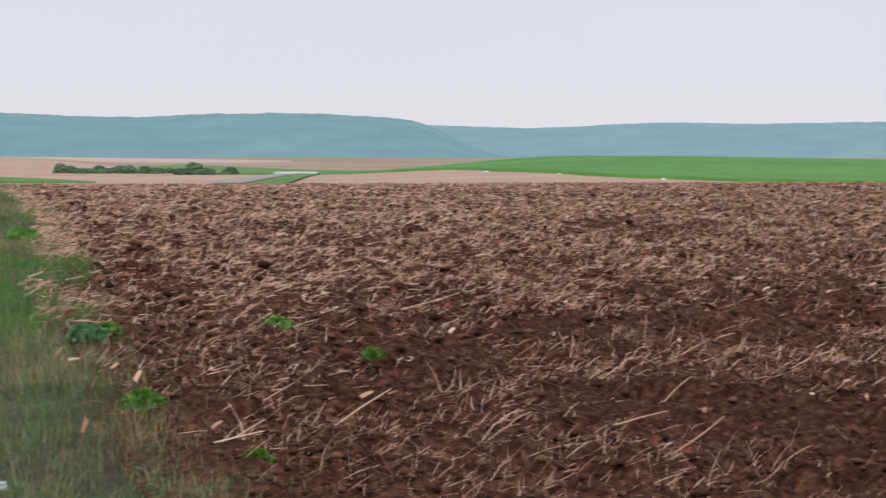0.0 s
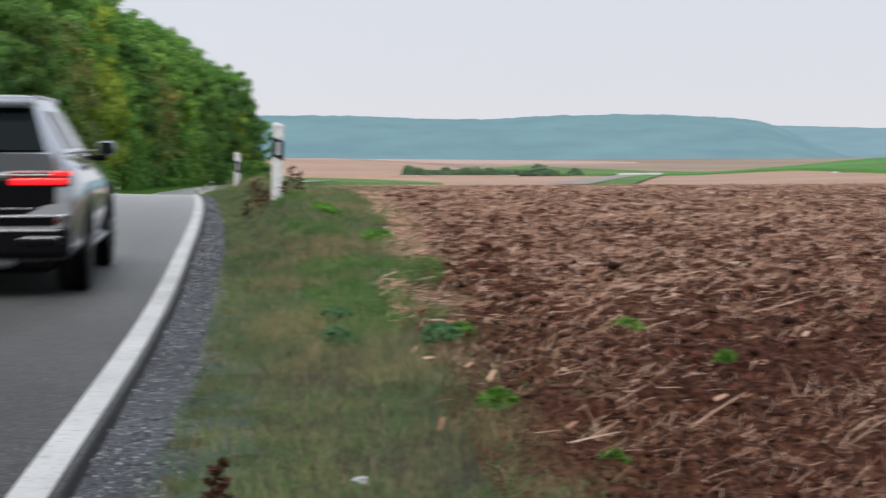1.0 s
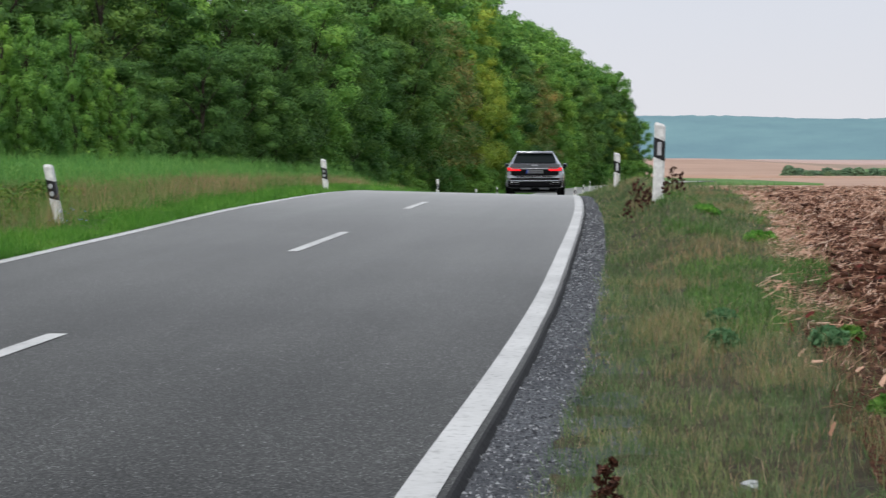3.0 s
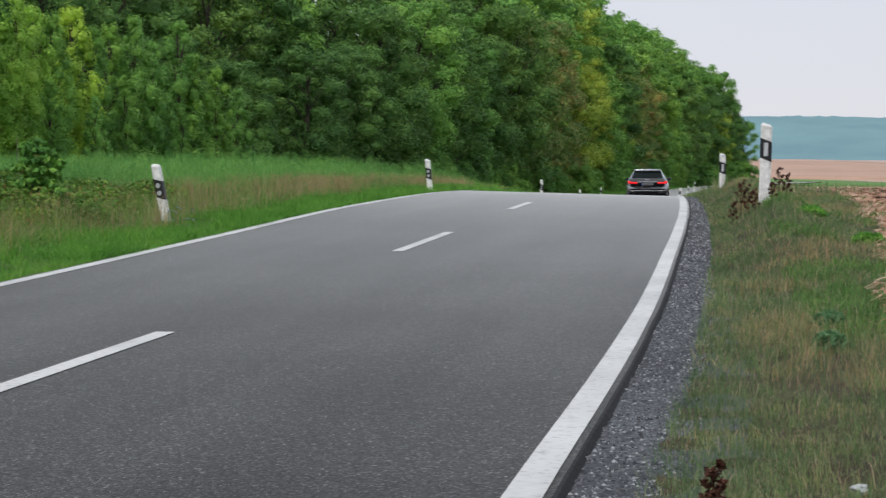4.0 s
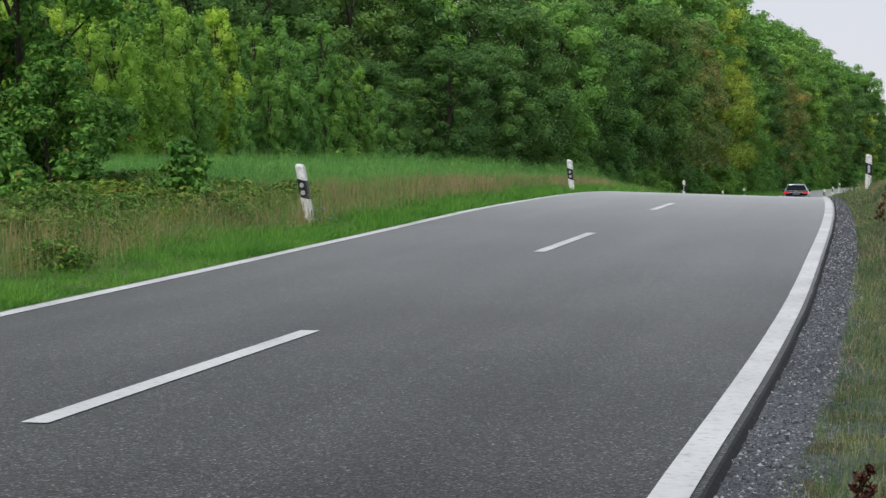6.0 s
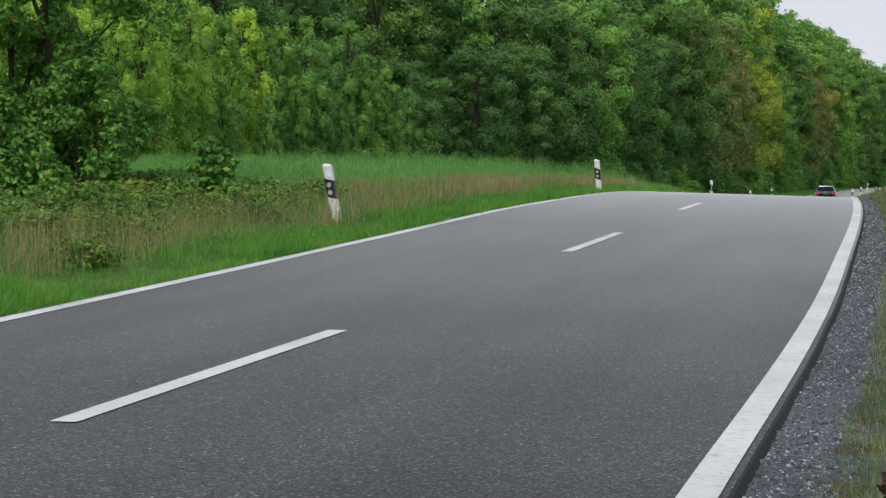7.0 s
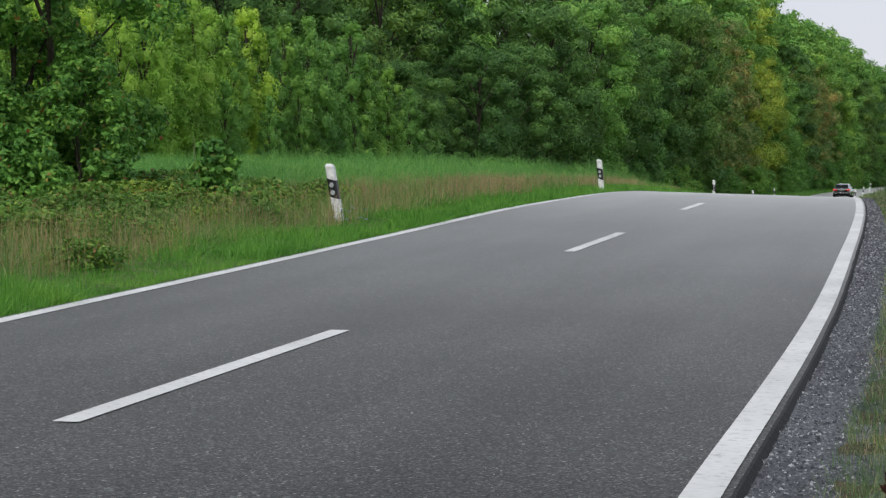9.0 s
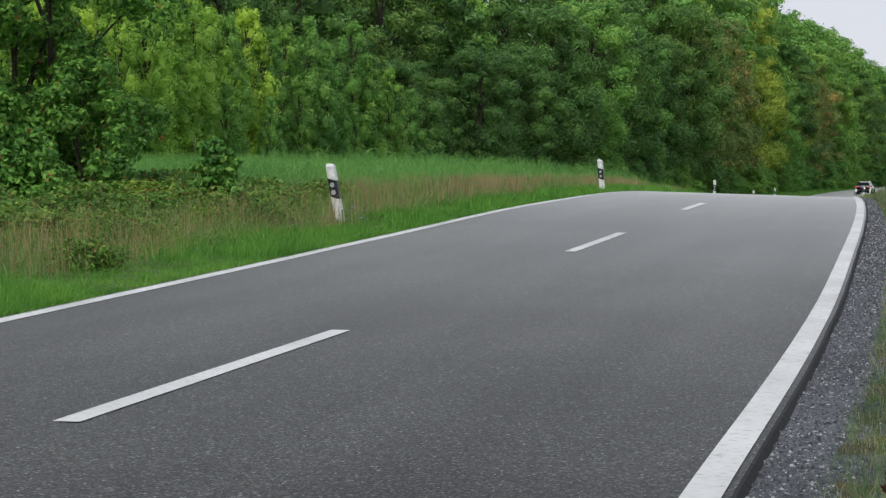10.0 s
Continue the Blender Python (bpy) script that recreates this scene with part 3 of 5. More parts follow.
def blades(name, x, y, z, h, w, material, seed, lean=0.5, curl=0.5, simple=False):
    """Tapered bent blades, three triangles each, or one where they are simple."""
    r = rng(seed)
    n = len(x)
    a = r.uniform(0, 2 * np.pi, n)
    f = r.uniform(0, 2 * np.pi, n)
    k = np.abs(r.normal(0, lean, n))
    dx, dy = np.cos(a), np.sin(a)
    sx, sy = np.cos(f) * w / 2, np.sin(f) * w / 2
    c1, c2 = k * h * 0.35, k * h * (0.8 + curl)
    z1, z2 = h * 0.6, h * (1.0 - 0.25 * np.clip(k, 0, 1.4))
    V = np.stack([
        np.stack([x - sx, y - sy, z - 0.02], 1), np.stack([x + sx, y + sy, z - 0.02], 1),
        np.stack([x + dx * c1 - sx * 0.7, y + dy * c1 - sy * 0.7, z + z1], 1), np.stack([x + dx * c1 + sx * 0.7, y + dy * c1 + sy * 0.7, z + z1], 1),
        np.stack([x + dx * c2, y + dy * c2, z + z2], 1)], 1)
    if simple:
        return tri_mesh(name, V[:, [0, 1, 4]], np.arange(n * 3).reshape(-1, 3), material)
    b = np.arange(n)[:, None] * 5
    T = np.concatenate([b + [0, 1, 3], b + [0, 3, 2], b + [2, 3, 4]], 1)
    return tri_mesh(name, V, T, material)


def build_grasses():
    r = rng(1)
    # right-hand verge
    def scatter_right(n, y0, y1, p=1.0):
        y = y0 + (y1 - y0) * r.random(n) ** p
        u = r.random(n)
        a, b = grit_r(y) - 0.03 + bend(y), field_edge(y) + 0.6
        x = a + (b - a) * u
        edge = (0.5 + 0.5 * smooth(0, 0.08, u)) * (1 - smooth(0.42, 0.9, u))
        keep = r.random(n) < (0.10 + 0.9 * edge) * (0.42 + 1.0 * smooth(0.35, 0.6, fbm(x * 2.6, y * 1.3, 3, 90)))
        return x[keep], y[keep], u[keep]
    x, y, u = scatter_right(150000, 4.2, 48, 1.9)
    s = np.clip(y / 14, 0.7, 2.2)
    tall = 0.6 + 0.9 * fbm(x * 1.3, y * 0.7, 3, 91)
    stuff("verge_grass", blades("verge_grass", x, y, land(x, y), r.uniform(0.03, 0.11, len(x)) * tall * (1 - 0.4 * smooth(0.7, 1, u)), 0.0032 * s * r.uniform(0.6, 1.6, len(x)), M_BLADE, 2, 1.0), "short weathered grass along the verge", "grass")
    x, y, u = scatter_right(42000, 4.2, 48, 1.7)
    k = (u > 0.12) & (fbm(x * 1.1 + 5, y * 0.6, 3, 92) + 0.20 * np.exp(-((y - 10.6) / 2.0) ** 2) * smooth(0.15, 0.45, u) > 0.54)
    x, y, u = x[k], y[k], u[k]
    stuff("dry_verge_grass", blades("dry_verge_grass", x, y, land(x, y), r.uniform(0.06, 0.17, len(x)), 0.0028 * np.clip(y / 14, 0.7, 2.2), M_DRY, 3, 0.9), "bleached dry grass stems on the verge", "grass")
    n = 30000
    y = 8 + 35 * r.random(n) ** 1.3
    x = bend(y) + 0.4 + r.random(n) * (field_edge(y) - bend(y) - 0.3)
    k = fbm(x * 1.4 + 3, y * 0.5, 3, 93) + 0.08 * smooth(12.5, 15, y) * (1 - smooth(26, 32, y)) > 0.60
    x, y = x[k], y[k]
    stuff("fresh_verge_grass", blades("fresh_verge_grass", x, y, land(x, y), r.uniform(0.05, 0.13, len(x)), 0.005 * np.clip(y / 14, 0.8, 2), M_PATCH, 4, 0.9), "bright green tufts in the verge", "grass")
    # crest of the right-hand verge and beyond
    n = 9000
    y = r.uniform(44, 230, n)
    x = bend(y) + GRIT_R + 0.1 + r.random(n) ** 1.3 * 4
    stuff("crest_grass", blades("crest_grass", x, y, land(x, y), r.uniform(0.15, 0.4, n), 0.016 + 0 * x, M_BLADE, 5, 0.5), "rough grass over the crest beside the road", "grass")
    # left-hand mown strip, bright
    n = 100000
    y = 11 + 67 * r.random(n) ** 1.5
    x = bend(y) + line_l(y) - 0.14 - r.random(n) ** 1.5 * (1.05 + 0.7 * fbm(y * 0.6, 0.4, 3, 106))
    s = np.clip(y / 20, 0.8, 2.5)
    stuff("mown_grass", blades("mown_grass", x, y, land(x, y), r.uniform(0.04, 0.13, n) * (0.65 + 1.4 * smooth(0.4, 0.7, fbm(x * 1.6, y * 0.9, 3, 102))), 0.008 * s, M_FRESH, 6, 0.8, 0.5, True), "bright mown grass beside the edge line", "grass")
    # dry tall grass behind it
    n = 46000
    y = 14 + 62 * r.random(n) ** 1.2
    q = r.random(n)
    x = bend(y) + line_l(y) - 0.95 - q * 3.7
    k = r.random(n) < 0.05 + (0.50 + 0.44 * smooth(26, 34, y)) * smooth(0.44, 0.62, fbm(x * 0.9, y * 0.5, 3, 94))
    x, y = x[k], y[k]
    stuff("tall_dry_grass", blades("tall_dry_grass", x, y, land(x, y), r.uniform(0.12, 0.50, len(x)) * (0.7 + 0.6 * fbm(x * 1.3, y * 1.3, 2, 99)), 0.005 * np.clip(y / 25, 0.8, 2), M_DRY, 7, 0.35), "tall dry seeding grass on the far verge", "grass")
    n = 60000
    y = 14 + 62 * r.random(n) ** 1.2
    x = bend(y) + line_l(y) - 1.1 - r.random(n) * 4.2
    stuff("tall_grass", blades("tall_grass", x, y, land(x, y), r.uniform(0.10, 0.50, n) * (0.5 + 0.8 * fbm(x * 1.1, y * 1.1, 3, 101)), 0.008 * np.clip(y / 25, 0.8, 2), M_TALL, 8, 1.0, 0.5, True), "tall green grass on the far verge", "grass")
    n = 30000
    y = 60 + 240 * r.random(n) ** 1.1
    x = bend(y) + line_l(y) - 0.2 - r.random(n) ** 1.3 * 7
    stuff("far_verge_grass", blades("far_verge_grass", x, y, land(x, y), r.uniform(0.12, 0.45, n), 0.03 + 0 * x, M_FRESH, 9, 0.5, 0.5, True), "green verge grass running to the wood", "grass")
    # feathery fern crop between verge and wood
    n = 230000
    y = 29 + 58 * r.random(n) ** 1.15
    w0, w1 = bend(y) + line_l(y) - 2.9 + 0.03 * (np.maximum(y, 40) - 40) - 0.9 * (fbm(y * 0.5, 0.3, 3, 105) - 0.5) - 0.12 * np.maximum(37 - y, 0), -0.40 * y - 7
    x = w0 + (np.minimum(w1, w0 - 4) - w0) * r.random(n)
    tuft = 0.50 + 0.9 * fbm(x * 0.8, y * 0.8, 3, 95)
    z = land(x, y) + r.random(n) ** 0.75 * 0.74 * tuft * (0.8 + 0.2 * smooth(30, 44, y)) * (1 - 0.55 * smooth(66, 86, y)) * (0.35 + 0.65 * smooth(-0.2, 0.5, w0 - x))
    stuff("asparagus_crop", blades("asparagus_crop", x, y, z, r.uniform(0.06, 0.22, n), 0.009 + 0 * x, M_FERN, 10, 1.3, 0.2, True), "feathery pale green asparagus ferns in a dense band", "crop")


OCT_V = np.array([(1, 0, 0), (-1, 0, 0), (0, 1, 0), (0, -1, 0), (0, 0, 1), (0, 0, -1)], float)
OCT_F = np.array([(0, 2, 4), (2, 1, 4), (1, 3, 4), (3, 0, 4), (2, 0, 5), (1, 2, 5), (3, 1, 5), (0, 3, 5)])


def build_straw():
    r = rng(20)
    def place(n, p, ymin=4.5, ymax=62):
        y = ymin * (ymax / ymin) ** (r.random(n) ** p)
        a, b = field_edge(y) - 0.3, 2.0 + y * 0.58
        x = a + (b - a) * r.random(n)
        return x, y
    def lay(x, y, L, w, seed, name, material, lift, label, cat, upright=0.22):
        r = rng(seed)
        n = len(x)
        a = r.uniform(0, np.pi, n)
        t = np.abs(r.normal(0, upright, n))
        z = land(x, y) + 0.02 + np.maximum(clod_relief(x, y), -0.02) + lift
        dx, dy, dz = np.cos(a) * np.cos(t) * L / 2, np.sin(a) * np.cos(t) * L / 2, np.sin(t) * L / 2
        nx, ny = -np.sin(a) * w / 2, np.cos(a) * w / 2
        up = r.uniform(0, 0.05, n) * L
        b = r.normal(0, 0.035, n) * L
        c = np.stack([x, y, z + np.abs(dz)], 1)
        d = np.stack([dx, dy, dz], 1)
        s = np.stack([nx, ny, w * 0.4], 1)
        m = np.stack([-np.sin(a) * b, np.cos(a) * b, up], 1)
        V = np.stack([c - d - s, c - d + s, c + m - s, c + m + s, c + d - s * 0.6, c + d + s * 0.6], 1)
        k = np.arange(n)[:, None] * 6
        T = np.concatenate([k + [0, 1, 3], k + [0, 3, 2], k + [2, 3, 5], k + [2, 5, 4]], 1)
        return stuff(name, tri_mesh(name, V, T, material), label, cat)
    x, y = place(150000, 0.72)
    k = r.random(len(x)) < (0.12 + 1.2 * smooth(0.42, 0.60, fbm(x * 1.2, y * 0.75, 4, 96))) * (0.48 + 0.52 * smooth(6.0, 9.5, y)) * (0.20 + 0.80 * smooth(-0.1, 1.0, x - field_edge(y) + 0.9 * smooth(12, 22, y)))
    x, y = x[k], y[k]
    lay(x, y, (0.025 + 0.15 * r.random(len(x)) ** 2.0) * np.clip(y / 16, 0.8, 1.2), r.uniform(0.0010, 0.0034, len(x)) * np.clip(y / 11, 0.6, 2.4), 21, "straw", M_STRAW, 0.004, "pale broken straw scattered over the soil", "straw", 0.42)
    x, y = place(165000, 0.62, 11, 75)
    n = len(x)
    k = r.random(n) < 0.5 + 0.9 * smooth(0.36, 0.58, fbm(x * 0.35, y * 0.18, 4, 98))
    x, y = x[k], y[k]
    a, L, w = r.uniform(0, np.pi, len(x)), r.uniform(0.04, 0.14, len(x)), r.uniform(0.003, 0.007, len(x)) * np.clip(y / 20, 0.7, 2.2)
    z = land(x, y) + 0.025 + np.maximum(clod_relief(x, y), -0.02)
    d, s2 = np.stack([np.cos(a) * L / 2, np.sin(a) * L / 2, r.uniform(-0.01, 0.03, len(x))], 1), np.stack([-np.sin(a) * w / 2, np.cos(a) * w / 2, w * 0.5], 1)
    c = np.stack([x, y, z], 1)
    V = np.stack([c - d - s2, c - d + s2, c + d + s2, c + d - s2], 1)
    kk = np.arange(len(x))[:, None] * 4
    stuff("far_straw", tri_mesh("far_straw", V, np.concatenate([kk + [0, 1, 2], kk + [0, 2, 3]], 1), M_STRAW), "pale chopped straw lying thick over the soil", "straw")
    x, y = place(700, 0.85, 6.5, 40)
    x = np.maximum(x, field_edge(y) + 0.15 + 0.6 * r.random(len(x)))
    lay(x, y, r.uniform(0.10, 0.34, len(x)), r.uniform(0.0025, 0.005, len(x)), 22, "maize_stalks", M_STRAW, 0.012, "longer broken stalks and husks on the soil", "straw", 0.3)
    x, y = place(420, 0.9, 7, 30)
    lay(x, y, r.uniform(0.03, 0.08, len(x)), r.uniform(0.008, 0.02, len(x)), 23, "husks", M_STRAW, 0.015, "pale dry husks on the soil", "straw", 0.5)
    x, y = place(1500, 0.9, 5, 24)
    k = fbm(x * 0.9, y * 0.6, 3, 97) > 0.60
    x, y = x[k], y[k]
    lay(x, y, r.uniform(0.03, 0.07, len(x)), r.uniform(0.012, 0.03, len(x)), 24, "rust_leaves", M_REDLEAF, 0.02, "rust-red withered weed leaves on the soil", "leaves", 0.4)
    # clods
    n = 34000
    x, y = place(n, 1.2, 4.3, 45)
    x = np.maximum(x, field_edge(y) + 0.12 + 0.5 * r.random(n))
    rad = (0.004 + 0.026 * r.random(n) ** 4) * np.clip(y / 8, 0.8, 1.8)
    B, F = OCT_V, OCT_F
    V = B[None] * (1 + 0.9 * (r.random((n, len(B), 1)) - 0.5)) * rad[:, None, None] * np.array([1.3, 1.0, 0.65])
    a = r.uniform(0, 6.28, n)[:, None]
    V = np.stack([V[..., 0] * np.cos(a) - V[..., 1] * np.sin(a), V[..., 0] * np.sin(a) + V[..., 1] * np.cos(a), V[..., 2]], 2)
    V = V + np.stack([x, y, land(x, y) + 0.02 + clod_relief(x, y) + rad * 0.3], 1)[:, None, :]
    T = F[None] + np.arange(n)[:, None, None] * len(B)
    stuff("soil_clods", tri_mesh("soil_clods", V, T, M_CLOD, True), "rough brown clods of tilled soil", "soil")
    # grit on the shoulder: broken chips, four faces each
    n = 34000
    y = 4.6 * (62 / 4.6) ** (r.random(n) ** 0.85)
    a, b = asphalt_r(y) + 0.01, grit_r(y) + 0.10
    x = bend(y) + a + (b - a) * r.random(n)
    rad = (0.0030 + 0.0062 * r.random(n) ** 2.2) * np.clip(y / 13, 0.9, 2.0)
    B = np.array([(-1, -0.8, -0.3), (1, -0.9, -0.3), (0.9, 0.9, -0.3), (-0.9, 1, -0.3), (0.1, 0.1, 0.75)])
    F = np.array([(0, 1, 4), (1, 2, 4), (2, 3, 4), (3, 0, 4)])
    V = B[None] * (1 + 0.8 * (r.random((n, 5, 1)) - 0.5)) * rad[:, None, None]
    a = r.uniform(0, 6.28, n)[:, None]
    V = np.stack([V[..., 0] * np.cos(a) - V[..., 1] * np.sin(a), V[..., 0] * np.sin(a) + V[..., 1] * np.cos(a), V[..., 2]], 2)
    V = V + np.stack([x, y, road_z(y) - 0.028 + 0.022 * (fbm((x - bend(y)) * 9, y * 9, 3, 3) - 0.5) + rad * 0.25], 1)[:, None, :]
    T = F[None] + np.arange(n)[:, None, None] * 5
    stuff("grit", tri_mesh("grit", V, T, M_STONE), "loose grey grit on the shoulder", "gravel")


# ---- trees ----
def copy_at(src, m):
    """A copy at the pose and size m, whatever the size of its source."""
    return copy_thing(src, m @ Matrix.Diagonal((*src.scale, 1)).inverted())


def ico_arrays(level):
    bm = bmesh.new()
    bmesh.ops.create_icosphere(bm, subdivisions=level, radius=1.0)
    v = np.array([q.co[:] for q in bm.verts])
    f = np.array([[q.index for q in p.verts] for p in bm.faces])
    bm.free()
    return v, f


ICO_V, ICO_F = ico_arrays(1)


def leaf_cloud(r, lobes, per_area, size, flat=0.4, clumps=12, core=True, fold=True):
    """Leaf sprays on clumps that stand out over the lobes, round a dense core: folded diamonds of two triangles."""
    C, N, S = [], [], []
    for cx, cy, cz, rx, rz in lobes:
        v = r.normal(0, 1, (clumps, 3)) + np.array([0.35 * np.sign(cx), 0.35 * np.sign(cy), 0.30])
        v /= np.linalg.norm(v, axis=1)[:, None]
        cc = np.array([cx, cy, cz]) + v * np.array([rx, rx, rz]) * r.uniform(0.68, 0.92, (clumps, 1))
        cr = rx * r.uniform(0.30, 0.50, clumps)
        n = max(4, int(per_area * 4 * np.pi * rx * (rx + rz) / 2 / clumps))
        w = r.normal(0, 1, (clumps, n, 3)) + np.array([0, 0, 0.25]) + v[:, None, :] * 0.5
        w /= np.linalg.norm(w, axis=2)[:, :, None]
        p = cc[:, None, :] + w * cr[:, None, None] * np.array([1.1, 1.1, 0.75]) * r.uniform(0.75, 1.12, (clumps, n, 1))
        C.append(p.reshape(-1, 3))
        N.append((w + r.normal(0, flat, w.shape) + np.array([0, 0, 0.30])).reshape(-1, 3))
        S.append(size * r.uniform(0.55, 1.45, clumps * n))
        q = r.normal(0, 1, (clumps * n // 3, 3))
        q /= np.linalg.norm(q, axis=1)[:, None]
        C.append(np.array([cx, cy, cz]) + q * np.array([rx, rx, rz]) * r.uniform(0.25, 0.8, (len(q), 1)))
        N.append(q + r.normal(0, flat, q.shape))
        S.append(size * r.uniform(1.0, 1.9, len(q)))
    C, N, S = np.concatenate(C), np.concatenate(N), np.concatenate(S)
    N /= np.linalg.norm(N, axis=1)[:, None]
    t = np.cross(N, r.normal(0, 1, N.shape))
    t /= np.linalg.norm(t, axis=1)[:, None]
    b = np.cross(N, t)
    S = S[:, None]
    if fold:
        V = np.stack([C - t * S * 0.6, C + b * S * 0.34 - N * S * 0.12, C + t * S * 0.6, C - b * S * 0.34 - N * S * 0.12], 1).reshape(-1, 3)
        k = np.arange(len(C))[:, None] * 4
        T = np.concatenate([k + [0, 1, 2], k + [0, 2, 3]], 1).reshape(-1, 3)
    else:
        V = np.stack([C - t * S * 0.62, C + b * S * 0.5, C + t * S * 0.62], 1).reshape(-1, 3)
        T = np.arange(len(V)).reshape(-1, 3)
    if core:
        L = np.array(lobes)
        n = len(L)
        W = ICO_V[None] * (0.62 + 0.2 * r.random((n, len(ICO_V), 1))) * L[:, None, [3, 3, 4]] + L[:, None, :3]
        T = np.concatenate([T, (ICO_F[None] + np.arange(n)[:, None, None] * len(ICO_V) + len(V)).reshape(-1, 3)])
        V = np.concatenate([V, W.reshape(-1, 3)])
    return V, T


def limb_mesh(name, paths, material):
    """Tapered six-sided tubes along paths of (point, radius)."""
    V, T, base = [], [], 0
    for path in paths:
        for p, rad in path:
            for k in range(6):
                a = k * math.pi / 3
                V.append((p[0] + rad * math.cos(a), p[1] + rad * math.sin(a), p[2]))
        for i in range(len(path) - 1):
            for k in range(6):
                a, b = base + i * 6 + k, base + i * 6 + (k + 1) % 6
                T += [(a, b, b + 6), (a, b + 6, a + 6)]
        base += len(path) * 6
    return tri_mesh(name, V, T, material, True)


def tree_variant(seed, height, spread, base, material, leaf=0.34, density=9.0, tall=False, name="tree"):
    """A deciduous tree: trunk with limbs, and a crown of many lobes of leaf sprays."""
    r = rng(seed)
    lobes = []
    nl = 26 if not tall else 20
    for k in range(nl):
        u = (k + r.random()) / nl
        z = base + (height - base) * u
        wid = spread * (math.sin(math.pi * min(1, 0.18 + 0.80 * u) ** (0.8 if not tall else 0.6)) ** 0.7)
        a = k * 2.4 + r.uniform(-0.5, 0.5)
        q = wid * r.uniform(0.35, 0.85)
        rad = spread * r.uniform(0.26, 0.46) * (1.1 - 0.45 * u)
        lobes.append((q * math.cos(a), q * math.sin(a), min(z, height - rad * 0.5), rad, rad * r.uniform(0.7, 1.0)))
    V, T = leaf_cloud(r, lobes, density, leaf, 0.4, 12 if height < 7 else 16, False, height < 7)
    paths = []
    wob = [(r.uniform(-0.25, 0.25), r.uniform(-0.25, 0.25)) for _ in range(6)]
    trunk = [((wob[i][0] * i / 4, wob[i][1] * i / 4, height * 0.8 * i / 5), (0.018 if height > 10 else 0.008) * height * (1.15 - i / 5)) for i in range(6)]
    trunk[0] = ((0, 0, -0.4), (0.024 if height > 10 else 0.011) * height)
    paths.append(trunk)
    for lo in lobes[::2] if height > 1.2 else []:
        z0 = max(0.5, lo[2] - 0.25 * height)
        paths.append([((0, 0, z0), 0.006 * height), ((lo[0] * 0.5, lo[1] * 0.5, (z0 + lo[2]) / 2 + 0.2), 0.0045 * height), ((lo[0], lo[1], lo[2]), 0.002 * height)])
    ob = new(name)
    ob.empty_display_size = 0.3
    tr = new("trunk", limb_mesh("trunk", paths, M_BARK))
    tr.parent = ob
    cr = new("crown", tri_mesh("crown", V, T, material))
    cr.parent = ob
    return ob


def shell_leaves(r, lobes, per_area, size, slim=0.5, droop=0.0, stray=0.55):
    """Leaf sprays laid over the bumpy outer shells of the lobes, each round a dense core: one triangle a spray."""
    C, N, S = [], [], []
    L = np.array(lobes)
    for cx, cy, cz, rx, rz in lobes:
        n = int(per_area * 4 * np.pi * rx * (rx + rz) / 2)
        out = np.array([cx, cy, 0]) / (math.hypot(cx, cy) + 0.01)
        w = r.normal(0, 1, (n, 3)) + out * 0.45 + np.array([0, 0, 0.35])
        w /= np.linalg.norm(w, axis=1)[:, None]
        k = r.normal(0, 1, (7, 3)) * 3.0
        bump = np.cos(w @ k.T + r.uniform(0, 6.28, 7)).sum(1) / 7
        q = (0.92 + 0.40 * bump) * r.uniform(0.66, 1.08, n) * np.where(r.random(n) < 0.12, r.uniform(1.05, 1.3, n), 1)
        C.append(np.array([cx, cy, cz]) + w * np.array([rx, rx, rz]) * q[:, None])
        N.append(w + r.normal(0, stray, w.shape) + np.array([0, 0, 0.15]))
        S.append(size * r.uniform(0.6, 1.4, n))
    C, N, S = np.concatenate(C), np.concatenate(N), np.concatenate(S)[:, None]
    N /= np.linalg.norm(N, axis=1)[:, None]
    t = np.cross(N, r.normal(0, 1, N.shape) + np.array([0, 0, 0.001]))
    t /= np.linalg.norm(t, axis=1)[:, None]
    t[:, 2] -= droop
    b = np.cross(N, t)
    V = np.stack([C - t * S * 0.62, C + b * S * slim, C + t * S * 0.62], 1).reshape(-1, 3)
    T = np.arange(len(V)).reshape(-1, 3)
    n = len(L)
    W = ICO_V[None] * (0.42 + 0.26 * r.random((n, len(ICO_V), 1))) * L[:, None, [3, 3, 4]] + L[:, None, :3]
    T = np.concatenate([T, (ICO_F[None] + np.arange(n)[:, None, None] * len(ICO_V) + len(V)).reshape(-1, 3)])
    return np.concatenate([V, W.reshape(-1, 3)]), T


